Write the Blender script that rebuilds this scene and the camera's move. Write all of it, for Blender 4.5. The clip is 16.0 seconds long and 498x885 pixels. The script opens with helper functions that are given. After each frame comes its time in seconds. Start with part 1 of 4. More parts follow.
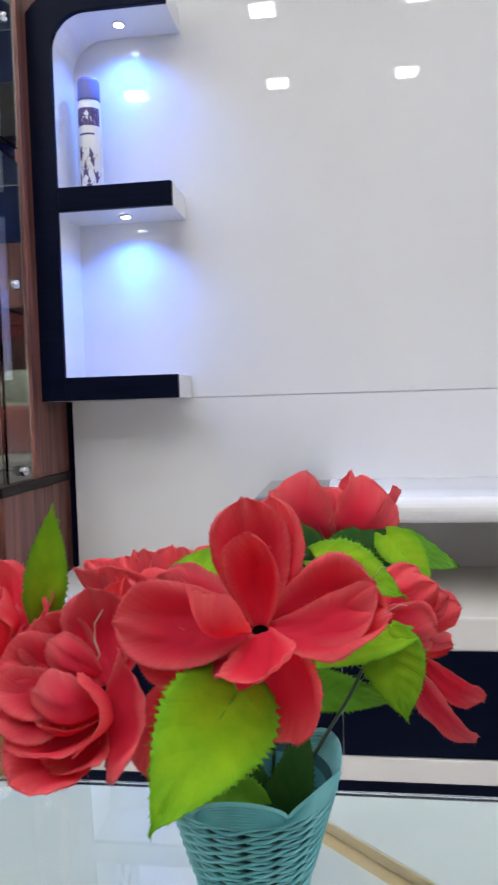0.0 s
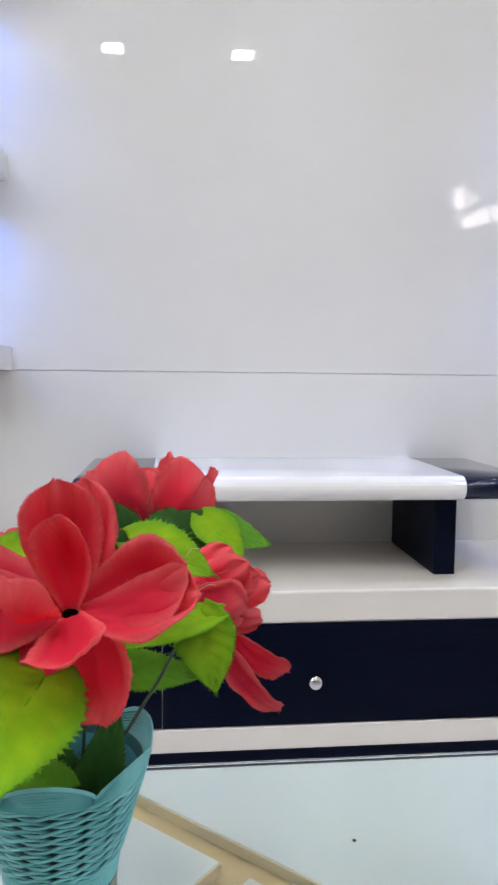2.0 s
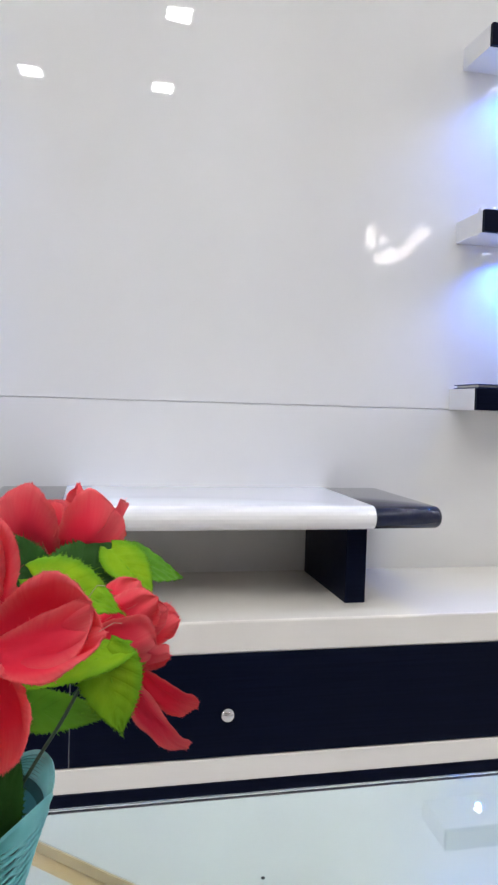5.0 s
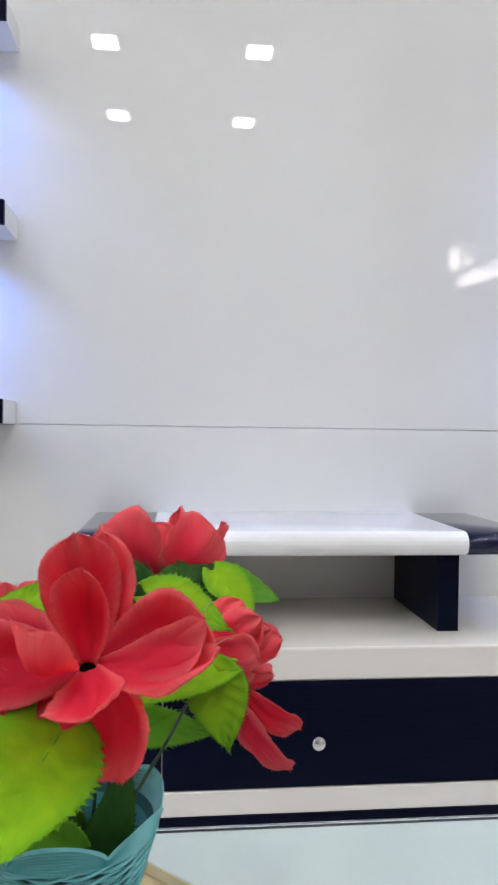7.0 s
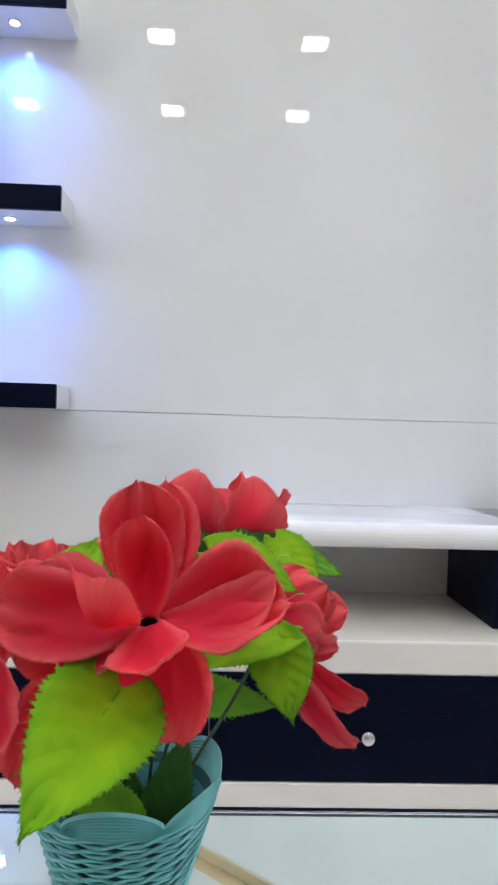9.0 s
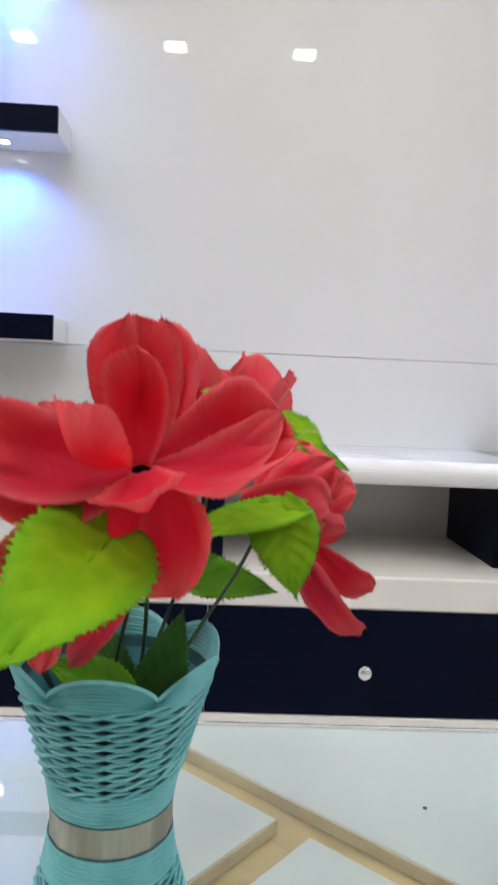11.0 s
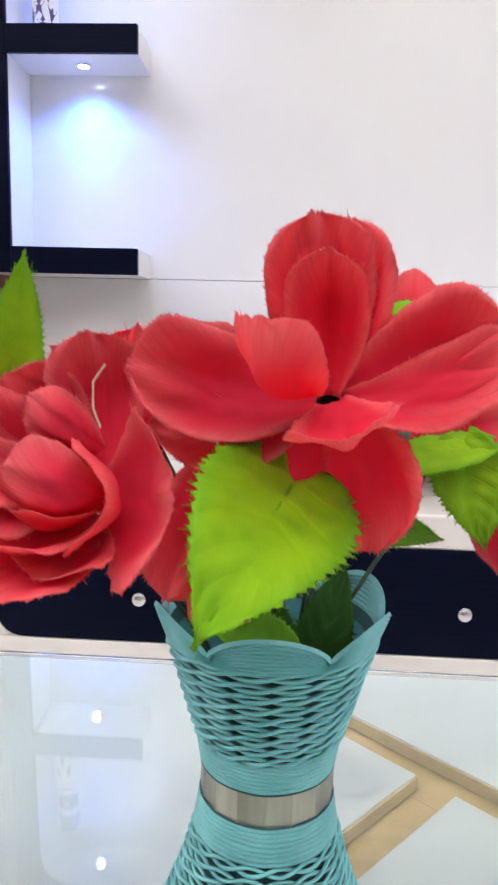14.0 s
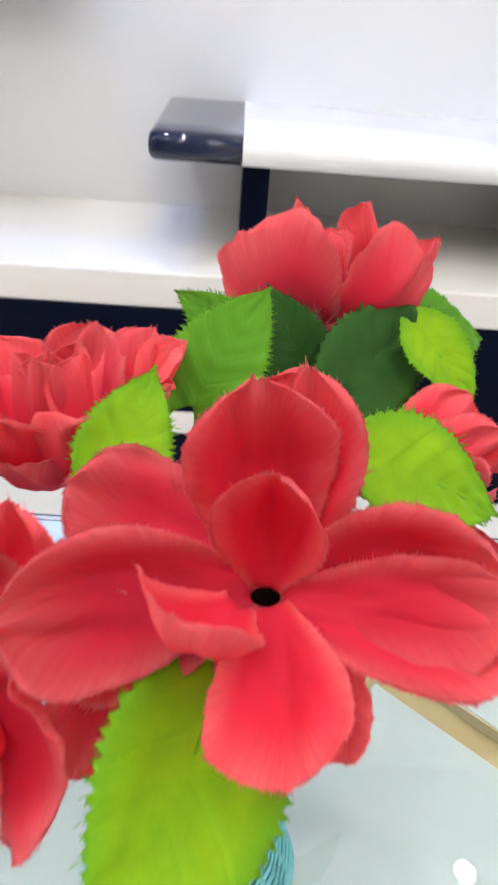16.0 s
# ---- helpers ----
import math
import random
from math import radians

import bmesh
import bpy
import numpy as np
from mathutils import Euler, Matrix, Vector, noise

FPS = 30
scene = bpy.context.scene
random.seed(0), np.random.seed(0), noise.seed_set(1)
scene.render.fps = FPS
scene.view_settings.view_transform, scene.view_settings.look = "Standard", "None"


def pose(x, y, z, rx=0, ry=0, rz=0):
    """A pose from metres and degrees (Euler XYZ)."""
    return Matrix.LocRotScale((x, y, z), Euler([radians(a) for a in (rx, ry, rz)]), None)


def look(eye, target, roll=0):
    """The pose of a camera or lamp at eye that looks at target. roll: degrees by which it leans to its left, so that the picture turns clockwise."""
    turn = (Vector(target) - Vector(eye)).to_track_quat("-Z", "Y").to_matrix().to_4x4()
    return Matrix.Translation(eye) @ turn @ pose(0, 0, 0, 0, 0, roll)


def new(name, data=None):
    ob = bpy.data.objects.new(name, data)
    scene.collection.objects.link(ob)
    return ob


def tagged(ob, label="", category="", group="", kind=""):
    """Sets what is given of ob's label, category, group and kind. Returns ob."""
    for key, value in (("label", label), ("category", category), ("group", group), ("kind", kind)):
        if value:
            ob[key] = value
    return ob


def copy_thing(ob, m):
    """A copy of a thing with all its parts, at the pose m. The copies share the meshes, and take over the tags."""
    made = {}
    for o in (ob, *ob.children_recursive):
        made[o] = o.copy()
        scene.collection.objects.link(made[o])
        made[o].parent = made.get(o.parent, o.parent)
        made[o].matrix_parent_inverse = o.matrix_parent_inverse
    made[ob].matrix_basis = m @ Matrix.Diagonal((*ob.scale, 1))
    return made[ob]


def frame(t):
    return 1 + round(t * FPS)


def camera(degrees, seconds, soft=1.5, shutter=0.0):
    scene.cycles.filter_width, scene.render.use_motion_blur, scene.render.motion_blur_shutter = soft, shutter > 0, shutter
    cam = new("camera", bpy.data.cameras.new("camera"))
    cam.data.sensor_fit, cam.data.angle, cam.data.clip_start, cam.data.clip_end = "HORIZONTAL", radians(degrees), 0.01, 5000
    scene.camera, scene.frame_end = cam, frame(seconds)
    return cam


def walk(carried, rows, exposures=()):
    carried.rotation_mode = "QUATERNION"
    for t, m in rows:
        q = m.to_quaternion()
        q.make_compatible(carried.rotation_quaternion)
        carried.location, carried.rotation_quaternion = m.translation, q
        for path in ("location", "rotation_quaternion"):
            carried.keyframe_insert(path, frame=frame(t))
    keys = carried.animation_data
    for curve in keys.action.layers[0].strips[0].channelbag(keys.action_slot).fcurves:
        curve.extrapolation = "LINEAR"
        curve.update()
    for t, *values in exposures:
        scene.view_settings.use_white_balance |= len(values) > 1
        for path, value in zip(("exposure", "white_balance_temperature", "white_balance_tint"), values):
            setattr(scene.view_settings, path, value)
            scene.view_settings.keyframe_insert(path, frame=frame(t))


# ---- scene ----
cam = camera(37.9, 16.0, soft=2.3, shutter=0.5)
PATH = [
    (0, (0.036, -1.629, 0.781), (-0.233, 0.35, 0.67), -1.7),
    (0.5, (0.033, -1.641, 0.78), (-0.294, 0.329, 0.679), -1.4),
    (1, (0.034, -1.632, 0.779), (-0.079, 0.359, 0.626), -0.4),
    (1.5, (0.038, -1.63, 0.783), (0.147, 0.36, 0.621), 0.6),
    (2, (0.041, -1.63, 0.783), (0.242, 0.352, 0.606), 0.6),
    (2.5, (0.045, -1.633, 0.789), (0.342, 0.338, 0.627), 0.7),
    (3, (0.044, -1.631, 0.788), (0.436, 0.323, 0.619), 1.9),
    (3.5, (0.044, -1.629, 0.785), (0.494, 0.313, 0.629), 2.1),
    (6, (0.042, -1.632, 0.789), (0.391, 0.337, 0.749), 0.7),
    (6.5, (0.039, -1.634, 0.791), (0.317, 0.347, 0.774), 0.2),
    (7, (0.033, -1.637, 0.784), (0.237, 0.352, 0.756), 0.8),
    (7.5, (0.031, -1.634, 0.781), (0.179, 0.36, 0.762), 1.0),
    (8, (0.028, -1.634, 0.779), (0.118, 0.364, 0.75), 1.1),
    (8.5, (0.025, -1.626, 0.771), (0.105, 0.372, 0.738), 1.5),
    (11, (0.026, -1.593, 0.72), (0.107, 0.399, 0.568), 2.6),
    (11.5, (0.025, -1.573, 0.699), (0.14, 0.411, 0.476), 3.7),
    (12, (0.015, -1.552, 0.687), (0.119, 0.429, 0.435), 4.9),
    (12.5, (0.001, -1.547, 0.684), (0.037, 0.431, 0.388), 4.4),
    (13, (-0.006, -1.548, 0.688), (0.01, 0.427, 0.378), 4.0),
    (13.5, (-0.008, -1.549, 0.701), (-0.018, 0.425, 0.378), 2.8),
    (14, (-0.011, -1.554, 0.712), (-0.119, 0.416, 0.383), 1.5),
    (14.5, (-0.011, -1.566, 0.733), (-0.157, 0.392, 0.355), 0.7),
    (15, (-0.009, -1.557, 0.75), (-0.128, 0.368, 0.221), 2.7),
    (15.5, (-0.009, -1.517, 0.792), (-0.042, 0.295, -0.052), 2.8),
    (16, (-0.012, -1.464, 0.807), (0.066, 0.211, -0.283), 4.8),
]
walk(cam, [(t, look(eye, target, roll)) for t, eye, target, roll in PATH], [(0.0, -0.75, 6480, 10), (3.5, -0.66, 6600, 10), (8.5, -0.74, 6520, 8), (11.0, -0.67, 6790, 9), (12.5, -0.37, 6830, 13), (14.2, -0.33, 6860, 14), (15.2, -0.50, 6840, 12), (16.0, -0.25, 6720, 9)])

# ---- world, lamps, exposure ----
world = bpy.data.worlds.new("world")
scene.world = world
world.use_nodes = True
world.node_tree.nodes["Background"].inputs[0].default_value = (0.8, 0.85, 1.0, 1)
world.node_tree.nodes["Background"].inputs[1].default_value = 0.05
CEIL = 2.7
PANEL_GLOW = 176.0
LED_POWER = 6.4
DOWNLIGHT = 53.0


# ---- materials ----
def shader(name, color, rough=0.5, metal=0.0, **extra):
    m = bpy.data.materials.new(name)
    m.use_nodes = True
    b = m.node_tree.nodes["Principled BSDF"]
    b.inputs["Base Color"].default_value = (*color, 1)
    b.inputs["Roughness"].default_value = rough
    b.inputs["Metallic"].default_value = metal
    for k, v in extra.items():
        b.inputs[k.replace("_", " ")].default_value = v
    return m


def grain(m, a, b, scale, detail=4.0, stretch=(1, 1, 1), bump=0.0, distance=0.001, coords="Object", low=0.3, high=0.7, rough=None):
    """Blend two colours by stretched noise, with relief and an uneven gloss."""
    t = m.node_tree
    n, link = t.nodes, t.links
    bsdf = n["Principled BSDF"]
    tc = n.new("ShaderNodeTexCoord")
    mp = n.new("ShaderNodeMapping")
    mp.inputs["Scale"].default_value = stretch
    link.new(tc.outputs[coords], mp.inputs["Vector"])
    no = n.new("ShaderNodeTexNoise")
    no.inputs["Scale"].default_value = scale
    no.inputs["Detail"].default_value = detail
    link.new(mp.outputs["Vector"], no.inputs["Vector"])
    ramp = n.new("ShaderNodeValToRGB")
    ramp.color_ramp.elements[0].position, ramp.color_ramp.elements[1].position = low, high
    ramp.color_ramp.elements[0].color, ramp.color_ramp.elements[1].color = (*a, 1), (*b, 1)
    link.new(no.outputs["Fac"], ramp.inputs["Fac"])
    link.new(ramp.outputs["Color"], bsdf.inputs["Base Color"])
    if bump:
        bu = n.new("ShaderNodeBump")
        bu.inputs["Strength"].default_value = bump
        bu.inputs["Distance"].default_value = distance
        link.new(no.outputs["Fac"], bu.inputs["Height"])
        link.new(bu.outputs["Normal"], bsdf.inputs["Normal"])
    if rough:
        mr = n.new("ShaderNodeMapRange")
        mr.inputs["To Min"].default_value, mr.inputs["To Max"].default_value = rough
        link.new(no.outputs["Fac"], mr.inputs["Value"])
        link.new(mr.outputs["Result"], bsdf.inputs["Roughness"])
    return m


WHITE = grain(shader("white_gloss_laminate", (0.73, 0.73, 0.72), 0.05), (0.765, 0.755, 0.735), (0.795, 0.785, 0.77), 3.0, bump=0.05, distance=0.002, rough=(0.006, 0.014))
BOARDWHITE = grain(shader("white_gloss_board", (0.86, 0.86, 0.87), 0.05), (0.88, 0.865, 0.84), (0.91, 0.895, 0.87), 5.0, rough=(0.03, 0.06))
WARMWHITE = grain(shader("cream_laminate", (0.78, 0.76, 0.72), 0.2), (0.81, 0.77, 0.70), (0.85, 0.81, 0.745), 6.0, stretch=(0.3, 1, 4), rough=(0.05, 0.1))
SATIN = grain(shader("white_satin_laminate", (0.8, 0.8, 0.8), 0.3), (0.78, 0.78, 0.78), (0.82, 0.82, 0.82), 5.0, rough=(0.25, 0.35))
BLACK = grain(shader("black_navy_gloss", (0.008, 0.012, 0.04), 0.1, Specular_IOR_Level=0.55), (0.006, 0.010, 0.034), (0.010, 0.015, 0.048), 8.0, rough=(0.015, 0.04))
MATBLACK = grain(shader("black_navy_laminate", (0.004, 0.005, 0.012), 0.35, Specular_IOR_Level=0.05), (0.0022, 0.0036, 0.012), (0.004, 0.006, 0.018), 60.0, stretch=(0.1, 1, 4), rough=(0.3, 0.42))
CHROME = shader("brushed_chrome", (0.70, 0.68, 0.67), 0.07, 1.0)
SILVER = grain(shader("silver_foil", (0.6, 0.58, 0.54), 0.3, 1.0), (0.26, 0.245, 0.20), (0.46, 0.44, 0.38), 90.0, stretch=(1, 1, 0.1), rough=(0.28, 0.45))
WALNUT = grain(shader("walnut_veneer", (0.15, 0.06, 0.04), 0.3, Specular_IOR_Level=0.3), (0.030, 0.009, 0.007), (0.27, 0.105, 0.078), 9.0, 6.0, stretch=(7, 7, 0.3), bump=0.1, low=0.25, high=0.75, rough=(0.25, 0.4))
EBONY = grain(shader("brown_black_veneer", (0.012, 0.007, 0.006), 0.35, Specular_IOR_Level=0.15), (0.008, 0.005, 0.004), (0.018, 0.010, 0.008), 30.0, stretch=(0.3, 3, 3), rough=(0.3, 0.4))
OAKLIGHT = grain(shader("honey_wood_veneer", (0.4, 0.2, 0.07), 0.35), (0.34, 0.15, 0.05), (0.5, 0.27, 0.11), 8.0, 5.0, stretch=(5, 5, 0.5), rough=(0.3, 0.4))
BEIGE = grain(shader("beige_wood_foil", (0.55, 0.42, 0.25), 0.4), (0.36, 0.265, 0.105), (0.44, 0.33, 0.14), 18.0, 5.0, stretch=(0.6, 6, 1), bump=0.05, rough=(0.35, 0.5))
MILK = grain(shader("white_tabletop_panel", (0.54, 0.58, 0.56), 0.3), (0.42, 0.468, 0.442), (0.46, 0.508, 0.482), 7.0, rough=(0.25, 0.35))
GLASS = shader("clear_glass", (0.97, 1.0, 0.985), 0.0, Transmission_Weight=1.0, IOR=1.5)
GREENGLASS = shader("green_edged_glass", (0.88, 0.96, 0.93), 0.0, Transmission_Weight=1.0, IOR=1.5)
MIRROR = shader("smoked_mirror", (0.42, 0.42, 0.40), 0.02, 1.0)
BEIGELIP = grain(shader("pale_beige_edge", (0.6, 0.5, 0.36), 0.4), (0.56, 0.47, 0.33), (0.64, 0.55, 0.42), 20.0)
DARKEDGE = shader("dark_edge_seal", (0.02, 0.022, 0.025), 0.4)
FLOOR = grain(shader("pale_floor_tile", (0.6, 0.58, 0.55), 0.15), (0.70, 0.68, 0.65), (0.78, 0.76, 0.73), 4.0, 6.0, rough=(0.1, 0.25))
PLASTER = grain(shader("white_plaster", (0.75, 0.75, 0.75), 0.8), (0.72, 0.72, 0.73), (0.78, 0.78, 0.79), 2.0, 5.0, bump=0.05)
CREAM = grain(shader("cream_leather", (0.62, 0.58, 0.46), 0.45), (0.56, 0.52, 0.41), (0.66, 0.62, 0.5), 12.0, bump=0.2)
REDCUSHION = grain(shader("red_cushion", (0.4, 0.06, 0.05), 0.9), (0.36, 0.05, 0.045), (0.45, 0.075, 0.06), 30.0, bump=0.2)
TEAL = grain(shader("teal_plastic_cane", (0.14, 0.42, 0.43), 0.35), (0.13, 0.48, 0.50), (0.22, 0.62, 0.64), 60.0, bump=0.1, rough=(0.28, 0.45))
TEALDARK = grain(shader("dark_teal_gap_shade_and_edge", (0.02, 0.10, 0.11), 0.5), (0.012, 0.07, 0.08), (0.03, 0.12, 0.13), 50.0)
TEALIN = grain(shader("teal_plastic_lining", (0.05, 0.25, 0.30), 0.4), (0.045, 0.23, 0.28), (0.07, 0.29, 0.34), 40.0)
STEM = grain(shader("green_wire", (0.02, 0.05, 0.02), 0.45), (0.012, 0.03, 0.014), (0.03, 0.07, 0.03), 60.0)


def glow(name, color, strength):
    m = bpy.data.materials.new(name)
    m.use_nodes = True
    b = m.node_tree.nodes["Principled BSDF"]
    b.inputs["Base Color"].default_value = (0.8, 0.8, 0.8, 1)
    b.inputs["Emission Color"].default_value = (*color, 1)
    b.inputs["Emission Strength"].default_value = strength
    return m


PANEL = glow("lit_led_panel", (0.95, 0.965, 1.0), PANEL_GLOW)
LED = glow("lit_blue_led", (0.75, 0.85, 1.0), 30.0)
GLOBE = glow("lit_glass_globe", (1.0, 0.91, 0.88), 17.0)
HOLLOW = shader("deep_shadowed_cloth", (0.006, 0.003, 0.003), 0.9, Specular_IOR_Level=0.0)


def fabric(name, a, b, edge, sheer=0.25, veins=False):
    """Woven cloth: two tones along the petal, paler fringe, pleats across, some light through it."""
    m = bpy.data.materials.new(name)
    m.use_nodes = True
    t = m.node_tree
    n, link = t.nodes, t.links
    bsdf, out = n["Principled BSDF"], n["Material Output"]
    uv = n.new("ShaderNodeUVMap")
    uv.uv_map = "UVMap"
    sep = n.new("ShaderNodeSeparateXYZ")
    link.new(uv.outputs["UV"], sep.inputs["Vector"])
    margin_uv = n.new("ShaderNodeUVMap")
    margin_uv.uv_map = "Margin"
    info = n.new("ShaderNodeObjectInfo")
    noise_big = n.new("ShaderNodeTexNoise")
    noise_big.inputs["Scale"].default_value = 75.0
    noise_big.inputs["Detail"].default_value = 6.0
    ramp = n.new("ShaderNodeMix")
    ramp.data_type = "RGBA"
    link.new(noise_big.outputs["Fac"], ramp.inputs["Factor"])
    ramp.inputs["A"].default_value, ramp.inputs["B"].default_value = (*a, 1), (*b, 1)
    across = n.new("ShaderNodeMath")
    across.operation = "MULTIPLY_ADD"
    across.inputs[1].default_value, across.inputs[2].default_value = 2.0, -1.0
    link.new(sep.outputs["Y"], across.inputs[0])
    side = n.new("ShaderNodeMath")
    side.operation = "ABSOLUTE"
    link.new(across.outputs[0], side.inputs[0])
    margin = n.new("ShaderNodeMath")
    margin.operation = "SMOOTH_MAX"
    margin.inputs[2].default_value = 0.15
    link.new(sep.outputs["X"], margin.inputs[0])
    link.new(side.outputs[0], margin.inputs[1])
    rim = n.new("ShaderNodeMapRange")
    rim.interpolation_type = "SMOOTHSTEP"
    rim.inputs["From Min"].default_value, rim.inputs["From Max"].default_value = 0.55, 1.06
    rim.inputs["To Min"].default_value, rim.inputs["To Max"].default_value = 0.0, 0.9
    link.new(margin.outputs[0], rim.inputs["Value"])
    mix = n.new("ShaderNodeMix")
    mix.data_type = "RGBA"
    mf = n.new("ShaderNodeMapping")
    mf.inputs["Scale"].default_value = (16.0, 2.5, 1.0)
    link.new(margin_uv.outputs["UV"], mf.inputs["Vector"])
    fray = n.new("ShaderNodeTexNoise")
    fray.inputs["Scale"].default_value = 1.0
    fray.inputs["Detail"].default_value = 5.0
    link.new(mf.outputs["Vector"], fray.inputs["Vector"])
    streak = n.new("ShaderNodeMapRange")
    streak.inputs["From Min"].default_value, streak.inputs["From Max"].default_value = 0.28, 0.68
    streak.inputs["To Min"].default_value, streak.inputs["To Max"].default_value = 0.6, 1.1
    link.new(fray.outputs["Fac"], streak.inputs["Value"])
    pale = n.new("ShaderNodeMath")
    pale.operation = "MULTIPLY"
    pale.use_clamp = True
    link.new(rim.outputs["Result"], pale.inputs[0])
    link.new(streak.outputs["Result"], pale.inputs[1])
    link.new(pale.outputs[0], mix.inputs["Factor"])
    link.new(ramp.outputs["Result"], mix.inputs["A"])
    mix.inputs["B"].default_value = (*edge, 1)
    hsv = n.new("ShaderNodeHueSaturation")
    tone = n.new("ShaderNodeMapRange")
    tone.inputs["To Min"].default_value, tone.inputs["To Max"].default_value = 0.9, 1.1
    link.new(info.outputs["Random"], tone.inputs["Value"])
    link.new(tone.outputs["Result"], hsv.inputs["Value"])
    link.new(mix.outputs["Result"], hsv.inputs["Color"])
    link.new(hsv.outputs["Color"], bsdf.inputs["Base Color"])
    bsdf.inputs["Roughness"].default_value = 0.75
    bsdf.inputs["Specular IOR Level"].default_value = 0.15
    bsdf.inputs["Sheen Weight"].default_value = 0.04
    # pleats and weave
    mp = n.new("ShaderNodeMapping")
    mp.inputs["Scale"].default_value = (3.0, 11.0, 1.0)
    link.new(uv.outputs["UV"], mp.inputs["Vector"])
    pleat = n.new("ShaderNodeTexNoise")
    pleat.inputs["Scale"].default_value = 1.6
    pleat.inputs["Detail"].default_value = 3.0
    link.new(mp.outputs["Vector"], pleat.inputs["Vector"])
    weave = n.new("ShaderNodeTexNoise")
    weave.inputs["Scale"].default_value = 1400.0
    tc = n.new("ShaderNodeTexCoord")
    link.new(tc.outputs["Object"], weave.inputs["Vector"])
    link.new(tc.outputs["Object"], noise_big.inputs["Vector"])
    b1 = n.new("ShaderNodeBump")
    b1.inputs["Strength"].default_value = 0.16
    b1.inputs["Distance"].default_value = 0.0012
    link.new(pleat.outputs["Fac"], b1.inputs["Height"])
    b2 = n.new("ShaderNodeBump")
    b2.inputs["Strength"].default_value = 0.25
    b2.inputs["Distance"].default_value = 0.0003
    link.new(weave.outputs["Fac"], b2.inputs["Height"])
    # crimped margin
    mc = n.new("ShaderNodeMapping")
    mc.inputs["Scale"].default_value = (15.0, 1.5, 1.0)
    link.new(margin_uv.outputs["UV"], mc.inputs["Vector"])
    crimp = n.new("ShaderNodeTexNoise")
    crimp.inputs["Scale"].default_value = 1.0
    crimp.inputs["Detail"].default_value = 2.0
    link.new(mc.outputs["Vector"], crimp.inputs["Vector"])
    pressed = n.new("ShaderNodeMath")
    pressed.operation = "MULTIPLY"
    link.new(crimp.outputs["Fac"], pressed.inputs[0])
    link.new(rim.outputs["Result"], pressed.inputs[1])
    b4 = n.new("ShaderNodeBump")
    b4.inputs["Strength"].default_value = 0.4
    b4.inputs["Distance"].default_value = 0.0015
    link.new(pressed.outputs[0], b4.inputs["Height"])
    link.new(b1.outputs["Normal"], b4.inputs["Normal"])
    link.new(b4.outputs["Normal"], b2.inputs["Normal"])
    link.new(b2.outputs["Normal"], bsdf.inputs["Normal"])
    if veins:
        off = n.new("ShaderNodeMath")
        off.operation = "SUBTRACT"
        off.inputs[1].default_value = 0.5
        link.new(sep.outputs["Y"], off.inputs[0])
        dist = n.new("ShaderNodeMath")
        dist.operation = "ABSOLUTE"
        link.new(off.outputs[0], dist.inputs[0])
        slant = n.new("ShaderNodeMath")
        slant.operation = "MULTIPLY_ADD"
        slant.inputs[1].default_value = -0.55
        link.new(dist.outputs[0], slant.inputs[0])
        link.new(sep.outputs["X"], slant.inputs[2])
        wave = n.new("ShaderNodeMath")
        wave.operation = "PINGPONG"
        wave.inputs[1].default_value = 0.085
        link.new(slant.outputs[0], wave.inputs[0])
        vein = n.new("ShaderNodeMapRange")
        vein.inputs["From Min"].default_value, vein.inputs["From Max"].default_value = 0.0, 0.02
        link.new(wave.outputs[0], vein.inputs["Value"])
        b3 = n.new("ShaderNodeBump")
        b3.inputs["Strength"].default_value = 0.16
        b3.inputs["Distance"].default_value = 0.0014
        link.new(vein.outputs["Result"], b3.inputs["Height"])
        link.new(b2.outputs["Normal"], b3.inputs["Normal"])
        link.new(b3.outputs["Normal"], bsdf.inputs["Normal"])
        bsdf.inputs["Roughness"].default_value = 0.6
    tr = n.new("ShaderNodeBsdfTranslucent")
    link.new(hsv.outputs["Color"], tr.inputs["Color"])
    mx = n.new("ShaderNodeMixShader")
    mx.inputs[0].default_value = sheer
    link.new(bsdf.outputs[0], mx.inputs[1])
    link.new(tr.outputs[0], mx.inputs[2])
    link.new(mx.outputs[0], out.inputs["Surface"])
    return m


RED = fabric("red_fabric", (0.86, 0.035, 0.084), (0.94, 0.060, 0.120), (0.96, 0.235, 0.245), 0.45)
LIME = fabric("lime_fabric", (0.12, 0.33, 0.006), (0.38, 0.62, 0.012), (0.15, 0.40, 0.012), 0.25, True)
GREEN = fabric("green_fabric", (0.08, 0.28, 0.012), (0.14, 0.38, 0.02), (0.15, 0.40, 0.02), 0.25, True)
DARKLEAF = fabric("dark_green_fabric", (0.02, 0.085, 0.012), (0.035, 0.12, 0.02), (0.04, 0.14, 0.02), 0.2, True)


# ---- mesh helpers ----
def mesh_object(name, bm, material, parent=None, smooth=False):
    me = bpy.data.meshes.new(name)
    bm.normal_update()
    bm.to_mesh(me)
    bm.free()
    me.materials.append(material)
    if smooth:
        for p in me.polygons:
            p.use_smooth = True
    ob = new(name, me)
    if parent is not None:
        ob.parent = parent
    return ob


def part(name, bm, material, parent, label="", smooth=False):
    ob = mesh_object(name, bm, material, parent, smooth)
    return tagged(ob, label)


def thing(name, x, y, z, label, category, group="", kind=""):
    ob = new(name)
    ob.location = (x, y, z)
    ob.empty_display_size = 0.05
    HOME[ob.name] = Vector((x, y, z))
    return tagged(ob, label, category, group, kind)


HOME = {}


